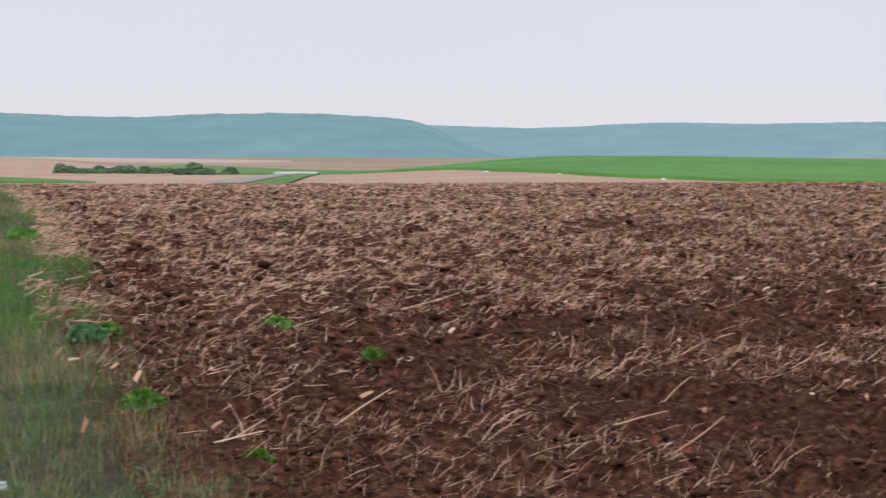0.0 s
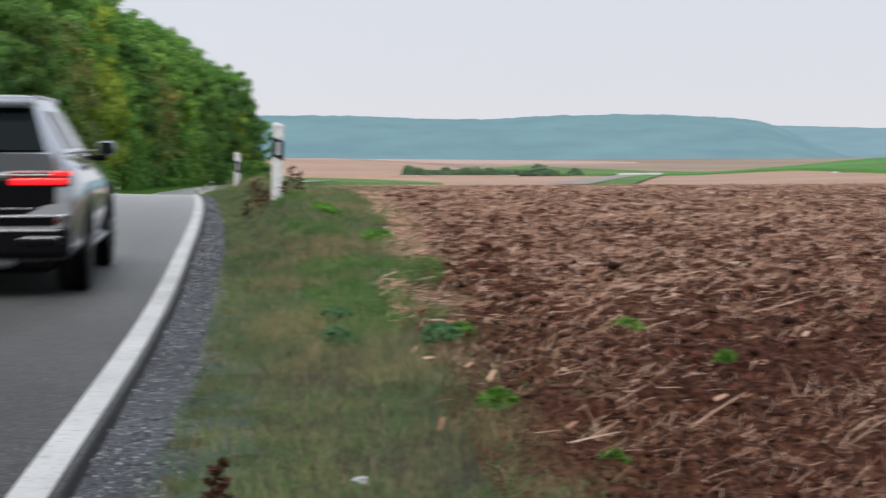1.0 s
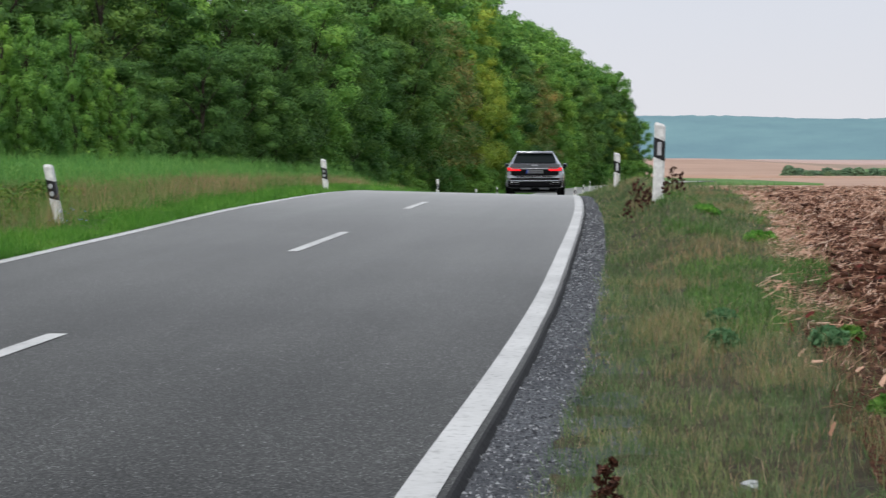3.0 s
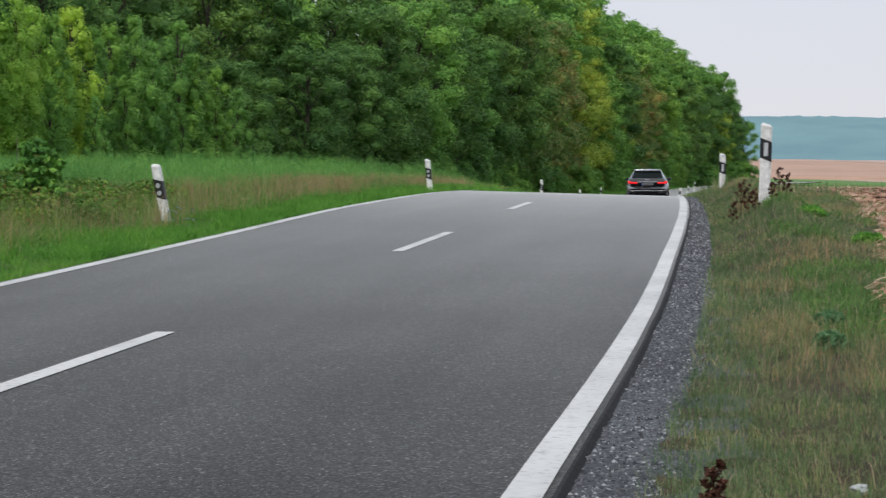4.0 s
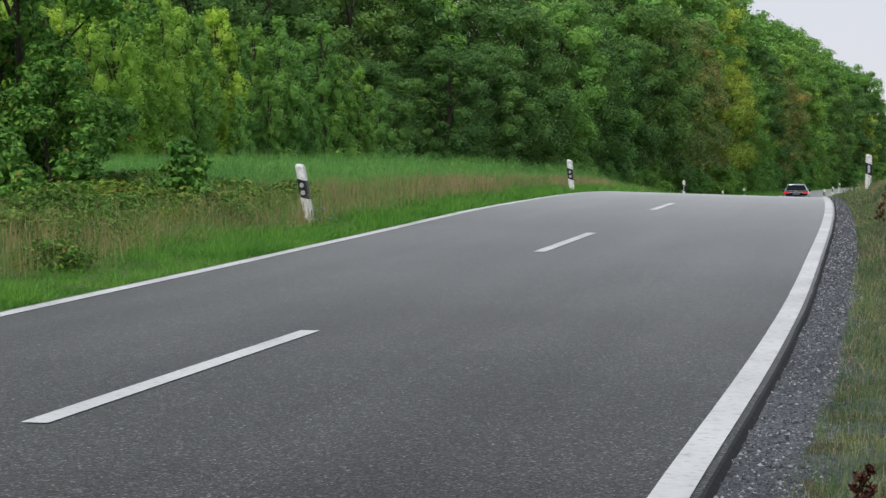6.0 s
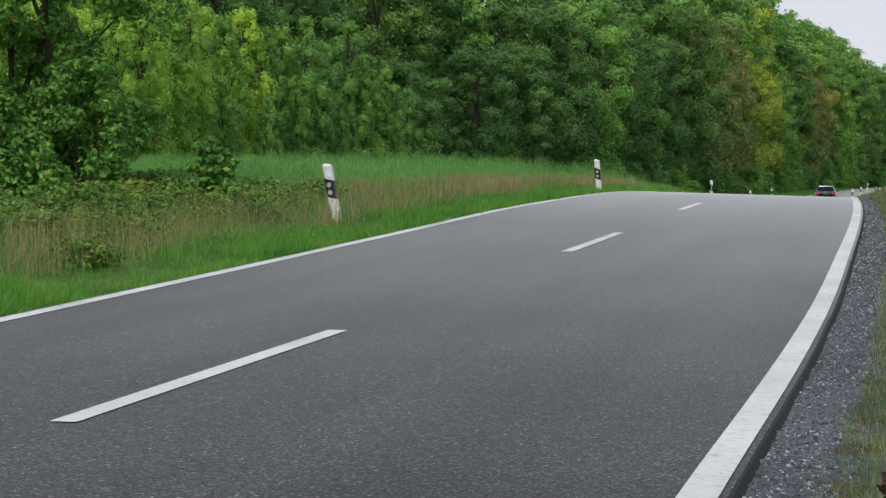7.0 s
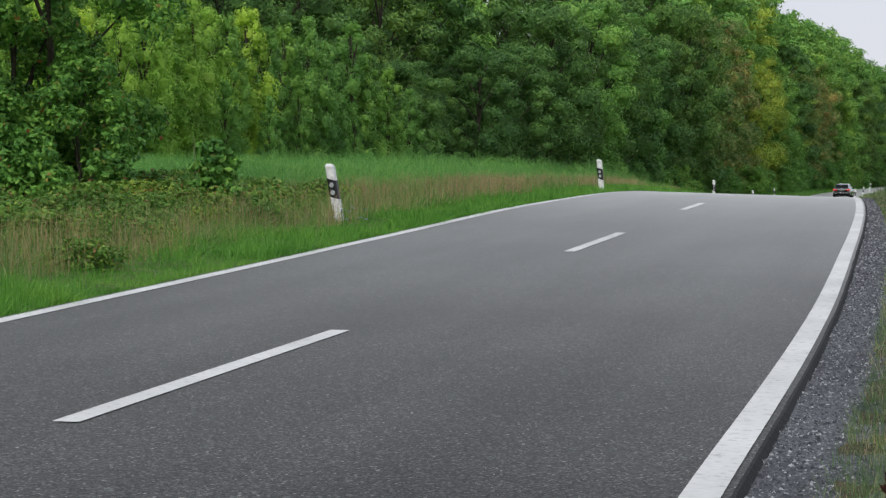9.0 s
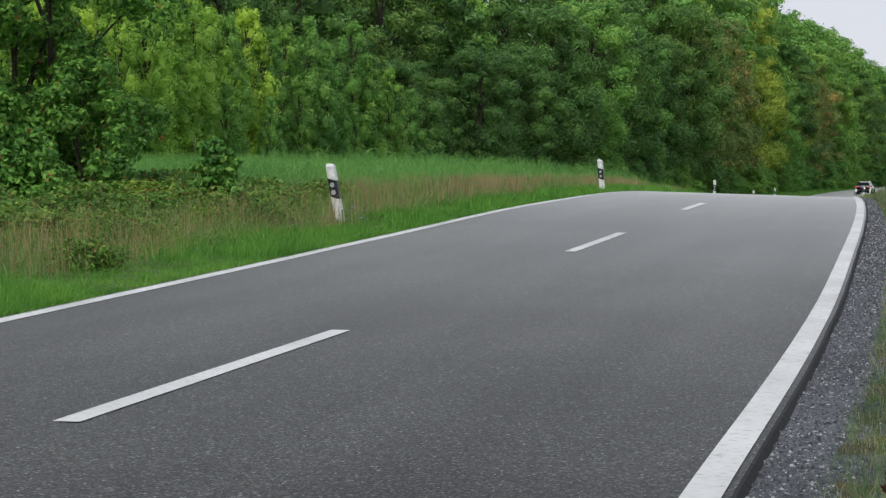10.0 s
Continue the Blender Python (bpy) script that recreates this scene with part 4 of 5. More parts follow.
def wood_tree(seed, height, spread, base, material, leaf, density, count=34, lobe=0.30, slender=False):
    """A tree of the wood: forked trunk and limbs under a crown of rounded, shaded boughs."""
    r = rng(seed)
    lobes = []
    for k in range(count):
        u = (k + r.random()) / count
        if slender:
            wid = spread * (0.25 + 0.75 * math.sin(math.pi * min(1.0, 0.12 + 0.62 * u)) ** 0.8) * (1 - 0.72 * u ** 2.2)
            z = base + (height - base) * u
            rad = spread * r.uniform(0.22, 0.48) * (1.1 - 0.60 * u)
            lift = 1.35
        else:
            wid = spread * (1 - (abs(u - 0.42) / 0.60) ** 2.4 * 0.55)
            z = base + (height - base) * u
            rad = spread * lobe * r.choice((0.6, 0.8, 1.0, 1.35)) * (1.10 - 0.28 * u)
            lift = 0.80
        a = k * 2.4 + r.uniform(-0.5, 0.5)
        q = max(0.0, wid - rad * 0.8) * (r.uniform(0.75, 1.0) if k % 4 else r.uniform(0.0, 0.4))
        lobes.append((q * math.cos(a), q * math.sin(a), min(z, height - rad * lift), rad, rad * lift * r.uniform(0.85, 1.1)))
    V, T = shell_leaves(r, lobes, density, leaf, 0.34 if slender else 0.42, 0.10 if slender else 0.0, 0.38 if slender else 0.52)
    wob = [(r.uniform(-0.25, 0.25), r.uniform(-0.25, 0.25)) for _ in range(6)]
    girth = 0.016 if not slender else 0.008
    paths = [[((wob[i][0] * i / 4, wob[i][1] * i / 4, height * 0.8 * i / 5 - (0.4 if i == 0 else 0)), girth * height * (1.2 - i / 5)) for i in range(6)]]
    for lo in lobes[::2]:
        z0 = max(0.5, lo[2] - 0.22 * height)
        paths.append([((0, 0, z0), 0.006 * height), ((lo[0] * 0.5, lo[1] * 0.5, (z0 + lo[2]) / 2 + 0.2), 0.0045 * height), ((lo[0], lo[1], lo[2]), 0.002 * height)])
    ob = new("tree")
    ob.empty_display_size = 0.3
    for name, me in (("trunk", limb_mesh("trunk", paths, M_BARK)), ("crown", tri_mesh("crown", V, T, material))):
        p = new(name, me)
        p.parent = ob
    return ob


WOOD_LINE = [(-38, 50), (-35, 66), (-32.5, 84), (-29.5, 102), (-25.5, 116), (-22, 145), (-19.5, 190), (-15.5, 240), (-10, 290), (-3.5, 335), (2.3, 356)]
# heading and rise of the tree tops over the eye, metres for each metre of distance
SKYLINE = ([-40, -6, -5.0, -3.6, -2.5, -1.8, -1.2, -0.55, 0.07, 0.45, 2], [0.112, 0.096, 0.088, 0.0715, 0.063, 0.055, 0.048, 0.046, 0.038, 0.030, 0.03])
# young trees before the wood: x, y, height, tint
YOUNG = [(-30.4, 64, 7.1, "l"), (-28.7, 66, 6.5, "l"), (-28.1, 68, 6.7, "l"), (-27.9, 70, 7.4, "l"), (-28.2, 73, 7.8, "l"), (-27.5, 74, 7.8, "l"), (-28.3, 78, 7.9, "l"), (-27.8, 79, 7.7, "m"), (-28.0, 82, 8.3, "l"),
         (-27.5, 83, 7.5, "m"), (-27.9, 87, 8.0, "m"), (-27.1, 88, 8.5, "g"), (-26.8, 90, 7.5, "g"), (-27.0, 95, 8.9, "m"), (-26.5, 96, 7.4, "g"), (-25.9, 98, 6.8, "m"), (-25.8, 102, 6.0, "g"), (-26.6, 85, 4.9, "m"),
         (-26.3, 80, 4.3, "g"), (-26.9, 76, 4.7, "m"), (-26.0, 92, 4.5, "g"), (-27.6, 60, 6.2, "l"), (-29.2, 62, 7.0, "l"), (-28.4, 64, 6.9, "l"), (-29.4, 69, 7.6, "l")]


def along_wood(s):
    """The point and the outward side at s metres along the front of the wood."""
    for (x0, y0), (x1, y1) in zip(WOOD_LINE, WOOD_LINE[1:]):
        L = math.hypot(x1 - x0, y1 - y0)
        if s <= L:
            return x0 + (x1 - x0) * s / L, y0 + (y1 - y0) * s / L, -(y1 - y0) / L, (x1 - x0) / L
        s -= L
    return None


def build_wood():
    r = random.Random(7)
    stock = {
        "d": [wood_tree(100 + k, 15.0, 4.4, 0.8, M_LEAF_DARK, 0.21, 34, 44, (0.25, 0.29, 0.27, 0.31)[k]) for k in range(4)],
        "e": [wood_tree(150 + k, 15.0, 4.3, 0.8, M_LEAF_WOOD, 0.21, 34, 44, 0.28) for k in range(2)],
        "y": [wood_tree(160, 15.0, 4.0, 0.8, M_LEAF_YELLOW, 0.21, 34, 44, 0.27)],
        "r": [wood_tree(120 + k, 15.0, 4.2, 0.8, M_LEAF_RUST, 0.21, 34, 44, 0.27) for k in range(2)],
        "h": [wood_tree(180 + k, 15.0, 4.4, 2.0, M_LEAF_DARK, 0.27, 19, 40, 0.28) for k in range(2)],
        "i": [wood_tree(185, 15.0, 4.3, 2.0, M_LEAF_WOOD, 0.27, 19, 40, 0.28)],
        "k": [tree_variant(140 + k, 15.0, 4.8, 5.0, M_LEAF_DARK, 0.42, 5.0) for k in range(2)],
        "l": [wood_tree(110 + k, 7.5, 1.45, 0.7, M_LEAF_LIGHT, 0.115, 95, 44, 0.3, True) for k in range(3)],
        "m": [wood_tree(130 + k, 7.5, 1.35, 0.6, M_LEAF_MID, 0.115, 95, 44, 0.3, True) for k in range(2)],
        "g": [wood_tree(135, 7.5, 1.35, 0.5, M_LEAF_WOOD, 0.115, 95, 44, 0.3, True)],
        "b": [wood_tree(170 + k, 4.0, 2.1, 0.2, M_LEAF_WOOD, 0.15, 50, 16, 0.36) for k in range(2)]}
    tall = {k: 7.5 if k in "lmg" else 4.0 if k == "b" else 15.0 for k in stock}
    labels = {"h": "tall dark green broadleaf tree behind the wood's edge", "i": "tall fresh green broadleaf tree behind the wood's edge", "k": "tall broadleaf tree added out of view to darken reflections", "m": "slender mid-green young tree before the wood", "g": "slender deep green young tree before the wood", "d": "tall dark green broadleaf tree in a dense wood",
              "e": "tall fresh green broadleaf tree in a dense wood", "y": "broadleaf tree turning yellow-green in the wood's edge", "l": "slender light green young tree before the wood", "r": "broadleaf tree turning rusty in the wood's edge", "b": "leafy shrub at the foot of the wood"}
    used = set()

    def plant_tree(kind, x, y, height, wide=1.0):
        free = [q for q in stock[kind] if q not in used]
        src = free[0] if free else r.choice(stock[kind])
        q = height / tall[kind]
        m = Matrix.Translation((x, y, float(land(x, y)) - 0.1)) @ Matrix.Rotation(r.uniform(0, 6.28), 4, "Z") @ Matrix.Diagonal((q * wide * r.uniform(0.92, 1.12), q * wide * r.uniform(0.92, 1.12), q, 1))
        if src in used:
            ob = copy_at(src, m)
        else:
            ob = src
            ob.matrix_basis = m
            used.add(src)
        tagged(ob, labels[kind], "shrub" if kind == "b" else "tree", "trees of the wood")
        if kind == "b":
            ob.name = "shrub"

    def top_at(x, y):
        """The height of a tree here that reaches the skyline."""
        az = math.degrees(math.atan2(x, y))
        return float(np.interp(az, *SKYLINE)) * math.hypot(x, y) + 1.14 - float(land(x, y))
    for x, y, h, kind in YOUNG:
        plant_tree(kind, x, y, h, r.uniform(0.95, 1.2))
    s = 0.0
    while True:
        p = along_wood(s)
        if not p:
            break
        x, y, nx, ny = p
        az = math.degrees(math.atan2(x, y))
        # front row, boughs down to the ground; lighter kinds far off also paint haze
        kind = "r" if -6.0 < az < -4.9 or -3.1 < az < -2.4 else "y" if -4.9 <= az < -3.9 else "d" if az < -10.5 else r.choice("dddde") if az < -6 else r.choice("deeey")
        fx, fy = x + nx * r.uniform(0, 2), y + ny * r.uniform(0, 2)
        front = 0.62 if az < -10 else 0.80
        plant_tree(kind, fx, fy, top_at(fx, fy) * front * r.uniform(0.85, 1.12), 1.15 if az < -10 else 1.0)
        # tall row behind, likewise lighter far off for haze
        off = 6.5 + r.uniform(-1, 1.5)
        bx, by = x + nx * off, y + ny * off
        plant_tree("h" if az < -10.5 else r.choice("hhhi") if az < -6 else r.choice("eiiiy"), bx, by, top_at(bx, by) * r.uniform(0.97, 1.06), 1.05)
        off += 6
        if y < 150:
            plant_tree("h", x + nx * off, y + ny * off, 19.0, 1.1)
            plant_tree("h", x + nx * (off + 6) + 2.5, y + ny * (off + 6) + 2.5, 20.0, 1.2)
        # shrubs at the foot
        if y > 100:
            for _ in range(2):
                q = r.uniform(0.3, 2.2)
                plant_tree("b", x - nx * q + r.uniform(-1.5, 1.5), y - ny * q, r.uniform(1.6, 3.2) * (1.0 if y < 200 else 1.4))
        s += r.uniform(4.4, 6.0)
    # rounded end of the wood
    for kind, x, y, h in (("e", -2.9, 350, 20.0), ("d", -1.7, 352, 16.0), ("e", -1.3, 347, 11.0)):
        plant_tree(kind, x, y, h)
    # unseen trees added behind the camera to darken the car's reflections
    for x, y in ((-44, 26), (-45, 8), (-44, -10), (-40, -28), (-33, -42), (-24, -52), (-14, -58), (4, -60), (14, -57), (24, -52)):
        plant_tree("k", x, y, 17.0)


def leafy_bush(name, seed, x, y, height, spread, material, leaf, density, label, category, base=0.1, lift=0.0):
    ob = tree_variant(seed, height, spread, base, material, leaf, density, True, name)
    ob.matrix_basis = Matrix.Translation((x, y, float(land(x, y)) - 0.03 + lift))
    return tagged(ob, label, category)


def build_near_plants():
    leafy_bush("maple_tree", 200, -12.45, 27.5, 6.8, 1.75, M_LEAF_MAPLE, 0.078, 200, "young maple with spreading leafy branches by the road", "tree", 0.25)
    leafy_bush("maple_tree", 201, -13.2, 27.9, 6.4, 1.35, M_LEAF_MAPLE, 0.078, 200, "slim maple sapling with a few red leaves", "tree", 0.3)
    leafy_bush("maple_bush", 203, -11.75, 27.0, 2.3, 0.95, M_LEAF_MAPLE, 0.075, 210, "low leafy maple growth at the foot of a taller one", "shrub", 0.1)
    leafy_bush("maple_bush", 204, -12.75, 26.0, 1.9, 0.95, M_LEAF_MAPLE, 0.075, 200, "low leafy maple growth at the foot of a taller one", "shrub", 0.05)
    leafy_bush("maple_bush", 205, -11.95, 25.6, 1.2, 0.75, M_LEAF_MAPLE, 0.075, 200, "low leafy maple growth among brambles", "shrub", 0.05)
    leafy_bush("maple_sapling", 202, -9.05, 25.2, 1.05, 0.46, M_LEAF_MAPLE, 0.085, 220, "small dark green maple sapling in the verge", "shrub", 0.05)
    r = random.Random(9)
    brambles = [tree_variant(210 + k, 0.42, 0.55, 0.0, M_BRAMBLE, 0.045, 170, True, "bramble") for k in range(6)]
    for k in range(130):
        y = r.uniform(15, 31)
        x = -7.2 - r.random() ** 0.9 * 5.4 - 0.10 * (y - 19)
        q = r.uniform(0.5, 1.25) * float(np.interp(x, [-13, -9, -7.2], [1.15, 0.85, 0.55]))
        m = Matrix.Translation((x, y, float(land(x, y)) - 0.03)) @ Matrix.Rotation(r.uniform(0, 6.28), 4, "Z") @ Matrix.Diagonal((q * 1.2, q * 1.2, q, 1))
        if k < len(brambles):
            ob = brambles[k]
            ob.matrix_basis = m
        else:
            ob = copy_at(r.choice(brambles), m)
        tagged(ob, "low tangled bramble with reddening leaves", "shrub", "brambles")
    # dead branch arching out of the maple, a bare stem and a fallen stick
    for name, pts, rad, lab in (
            ("dead_branch", [(-13.1, 26.4, 0.75), (-12.6, 26.2, 0.98), (-12.1, 26.1, 0.95), (-11.7, 26.0, 0.72), (-11.45, 26.0, 0.42)], 0.016, "bare grey dead branch arching over the brambles"),
            ("dry_stem", [(-10.6, 28.6, 0.2), (-10.58, 28.6, 0.8), (-10.6, 28.6, 1.55)], 0.010, "thin dry brown stem standing in the verge"),
            ("fallen_stick", [(-7.9, 25.3, 0.50), (-7.72, 25.2, 0.46), (-7.55, 25.1, 0.40)], 0.009, "pale bare stick lying in the grass")):
        path = [((px, py, pz), rad * (1.2 - 0.7 * i / (len(pts) - 1))) for i, (px, py, pz) in enumerate(pts)]
        tagged(new(name, limb_mesh(name, [path], M_DEADWOOD)), lab, "branch")
    # chicory in flower at the foot of the leaning post
    r2 = rng(260)
    chicory = tagged(new("chicory"), "chicory with pale blue flowers at a post's foot", "flower")
    chicory.location = (-6.98, 24.2, float(land(-6.98, 24.2)))
    stems, heads = [], []
    for k in range(16):
        ex, ey, ez = r2.uniform(-0.22, 0.30), r2.uniform(-0.25, 0.25), r2.uniform(0.08, 0.26)
        stems.append([((ex * 0.3, ey * 0.3, -0.02), 0.004), ((ex * 0.7, ey * 0.7, ez * 0.6), 0.003), ((ex, ey, ez), 0.002)])
        heads.append((ex, ey, ez))
    p = new("stems", limb_mesh("stems", stems, M_WEED))
    p.parent = chicory
    for ex, ey, ez in heads:
        bm = bmesh.new()
        for k in range(9):
            a = k * 0.698
            c = bm.verts.new((ex, ey, ez))
            q = [bm.verts.new((ex + 0.022 * math.cos(a + da), ey + 0.022 * math.sin(a + da), ez + 0.008)) for da in (-0.27, 0.27)]
            bm.faces.new((c, *q))
        part("blossom", bm, M_CHICORY, chicory, "pale blue blossom")
    # weeds at the edge of the field
    for k, (x, y, h, s, m, lab) in enumerate((
            (1.16, 12.0, 0.10, 0.13, M_BLUELEAF, "broad blue-green leafy weed on the soil"), (1.32, 12.3, 0.06, 0.10, M_WEED, "small bright green weed on the soil"),
            (2.36, 12.4, 0.07, 0.11, M_WEED, "bright green seedling weed on the soil"), (2.56, 10.6, 0.05, 0.06, M_WEED, "small green seedling on bare soil"),
            (1.14, 9.1, 0.06, 0.09, M_WEED, "bright green clump of weeds at the field edge"), (1.45, 22.5, 0.12, 0.22, M_FRESH, "green leafy clump in the verge"),
            (0.55, 12.2, 0.09, 0.12, M_BLUELEAF, "green leafy clump in the verge"), (0.62, 13.6, 0.08, 0.12, M_BLUELEAF, "green leafy clump in the verge"),
            (1.35, 7.4, 0.03, 0.04, M_WEED, "tiny green seedling on bare soil"), (0.95, 25.2, 0.10, 0.2, M_FRESH, "green leafy clump in the verge"))):
        x, y = x * 0.89, y * 0.89
        leafy_bush("weed", 250 + k, x, y, h * 0.65, s * 0.75, m, 0.05, 300 if s < 0.1 else 150, lab, "weed", 0.0, 0.06)
    # dock stalks
    for k, (x, y, h) in enumerate(((0.08, 25.1, 0.46), (0.18, 24.7, 0.36), (-0.02, 24.6, 0.30), (0.26, 24.4, 0.26), (0.55, 25.2, 0.36), (0.64, 25.0, 0.30), (0.47, 24.5, 0.22), (-0.085, 6.3, 0.17))):
        r2 = rng(300 + k)
        ob = tagged(new("dock_plant"), "withered brown dock stalk with dark seed heads", "weed", "dock stalks")
        z = float(land(x, y))
        ob.location = (x, y, z)
        wobx = r2.uniform(-0.12, 0.12)
        paths = [[((wobx * t * h, 0, t * h - 0.03), 0.006 * (1.2 - t)) for t in np.linspace(0, 1, 5)]]
        lobes = []
        for j in range(9):
            u = 0.35 + 0.65 * j / 8
            a = j * 2.4
            q = 0.16 * h * (1.2 - u) + 0.012
            paths.append([((wobx * u * h * 0.7, 0, u * h * 0.7), 0.003), ((wobx * u * h + q * math.cos(a), q * math.sin(a), u * h), 0.002)])
            lobes.append((wobx * u * h + q * math.cos(a), q * math.sin(a), u * h, 0.05 * h + 0.006, 0.09 * h))
        st = new("stalk", limb_mesh("stalk", paths, M_DOCK))
        st.parent = ob
        for lo in lobes:
            V, T = leaf_cloud(r2, [lo], 1500 if h > 0.2 else 6000, 0.024, 0.4, 4, False)
            sd = new("seed_head", tri_mesh("seed_head", V, T, M_DOCK))
            sd.parent = ob
    # crumpled paper
    bm = bmesh.new()
    bmesh.ops.create_icosphere(bm, subdivisions=3, radius=0.03)
    for v in bm.verts:
        v.co *= 1 + 0.5 * noise.noise(v.co * 50)
        v.co.z *= 0.55
    me = bpy.data.meshes.new("litter")
    bm.to_mesh(me)
    bm.free()
    me.materials.append(M_LITTER)
    ob = tagged(new("litter", me), "crumpled white scrap of paper in the grass", "litter")
    ob.location = (0.38, 6.6, float(land(0.38, 6.6)) + 0.03)
    # far hedge
    r = random.Random(11)
    hd = [tree_variant(400 + k, 4.0, 2.2, 0.2, M_HAZY_HEDGE, 0.55, 3.0, False, "hedge_tree") for k in range(3)]
    first = set()
    for k in range(44):
        az = 4.6 + 4.9 * k / 43 + r.uniform(-0.05, 0.05)
        d = 600 + r.uniform(-12, 12) + 40 * (k / 43)
        sc = r.uniform(0.6, 0.85)
        if k in (17, 33, 34):
            sc = 1.15
        if k in (39, 40):
            continue
        src = hd[k % 3]
        x, y = d * math.sin(radians(az)), d * math.cos(radians(az))
        m = Matrix.Translation((x, y, float(land(x, y)))) @ Matrix.Rotation(r.uniform(0, 6), 4, "Z") @ Matrix.Diagonal((sc * 1.3, sc * 1.3, sc, 1))
        if src in first:
            ob = copy_thing(src, m)
        else:
            ob = src
            ob.matrix_basis = m
            first.add(src)
        tagged(ob, "far hedgerow tree between fields, haze in its pale green", "tree", "hedgerow")


# ---- reflector posts ----
def delineator(two_dots):
    """White plastic post of rounded-triangle plan with a slanted black band and reflector."""
    ob = new("delineator_post")
    pl = [(-0.06, -0.045), (-0.035, -0.062), (0.035, -0.062), (0.06, -0.045), (0.052, 0.02), (0.02, 0.06), (-0.02, 0.06), (-0.052, 0.02)]

    def slab(z0, z1, slope0, slope1, grow, name, mat, chamfer=0.0):
        bm = bmesh.new()
        rings = []
        lev = [(z0, slope0, 1.0), (z1 - chamfer, slope1, 1.0)] + ([(z1, slope1, 0.72)] if chamfer else [])
        for z, sl, k in lev:
            rings.append([bm.verts.new((x * grow * k, y * grow * k, z + sl * x)) for x, y in pl])
        for a, b in zip(rings, rings[1:]):
            for i in range(8):
                bm.faces.new((a[i], a[(i + 1) % 8], b[(i + 1) % 8], b[i]))
        bm.faces.new(rings[0])
        bm.faces.new(rings[-1])
        return part(name, bm, mat, ob)
    slab(-0.3, 1.0, 0, -0.25, 1.0, "shaft", M_POST, 0.03)
    band = slab(0.555, 0.80, -0.45, -0.45, 1.03, "band", M_POST_BLACK)
    band["label"] = "slanted black band"
    if two_dots:
        for z in (0.625, 0.725):
            bm = bmesh.new()
            bmesh.ops.create_cone(bm, cap_ends=True, segments=20, radius1=0.034, radius2=0.030, depth=0.012, matrix=Matrix.Translation((0, -0.066, z)) @ Matrix.Rotation(radians(90), 4, "X"))
            part("reflector", bm, M_REFLECTOR, ob, "round pale grey reflector")
    else:
        part("reflector", box_bm(-0.022, 0.022, -0.069, -0.062, 0.60, 0.765, 0.003), M_REFLECTOR, ob, "pale grey rectangular reflector")
    return ob


POSTS = [  # x, y, foot, lean to the side, tilt, turn, scale
    (0.37, 25.0, 0.63, 1.5, 0, 0), (-0.24, 45.0, 0.36, 0.5, 0, 8), (-7.20, 25.0, 0.15, -10.5, 2, -14), (-6.82, 45.0, 0.24, -5, 0, -8),
    (-8.0, 84.0, -0.54, 0, 0, 0), (-9.47, 125.0, -1.5, 0, 0, 0), (-10.7, 165.0, -1.85, -3, 0, 0), (-12.7, 250.0, -2.2, -4, 0, 0),
    (-3.55, 135.0, -1.5, 6, 0, 0), (-4.0, 180.0, -1.85, 9, 0, 0), (-4.3, 230.0, -2.0, 8, 0, 0)]


def build_posts():
    made = {}
    for k, (x, y, z, lean, tilt, turn) in enumerate(POSTS):
        m = pose(x, y, z, tilt, lean, turn) @ Matrix.Diagonal((1.15, 1.15, 1, 1) if x > -6 else (1, 1, 1, 1))
        left = x < -6
        if left not in made:
            ob = made[left] = delineator(left)
            ob.matrix_basis = m
        else:
            src = made[left]
            ob = copy_at(src, m)
        tagged(ob, "leaning white plastic reflector post with black band" if abs(lean) > 4 else "white plastic reflector post with black band in the verge", "reflector post", "roadside posts")


# ---- the car ----
def car_paint():
    m, n, l, b = mat_base("car_paint", 0.24, 0.7, 0.5)
    b.inputs["Base Color"].default_value = (0.30, 0.315, 0.34, 1)
    b.inputs["Coat Weight"].default_value, b.inputs["Coat Roughness"].default_value = 1.0, 0.05
    nz = noise_tex(n, l, 400, 2.0)
    r = ramp(n, [(0.3, (0.40, 0.42, 0.455)), (0.7, (0.46, 0.48, 0.515))])
    l.new(nz.outputs[0], r.inputs[0])
    l.new(r.outputs[0], b.inputs["Base Color"])
    return m


M_PAINT = car_paint()
M_GLASS = plain("dark_car_glass", (0.008, 0.012, 0.012), 0.06, 0, 0.08, 0.05)
M_BLACK = plain("black_trim", (0.006, 0.006, 0.007), 0.30, 0, 0.06)
M_CHROME = plain("chrome_trim", (0.40, 0.40, 0.42), 0.32, 1.0, 0.5, 0.05)
M_TAIL = plain("tail_lamp", (0.9, 0.012, 0.02), 0.15, 0, 0.5, 0.1, 20, 0.85)
M_TAIL_DARK = plain("tail_lamp_housing", (0.16, 0.004, 0.006), 0.12, 0, 0.5)
M_RUBBER = plain("tyre_rubber", (0.014, 0.014, 0.014), 0.8)
M_RIM = plain("alloy_rim", (0.42, 0.43, 0.45), 0.3, 0.9)
# grey for a white plate: the shade on it is in the colour
M_PLATE_SHADED = plain("plate_shaded_white", (0.17, 0.175, 0.185), 0.5)
M_PLATE_BLUE = plain("plate_blue", (0.02, 0.06, 0.35), 0.5)
M_PLATE_INK = plain("plate_ink", (0.07, 0.07, 0.07), 0.5)


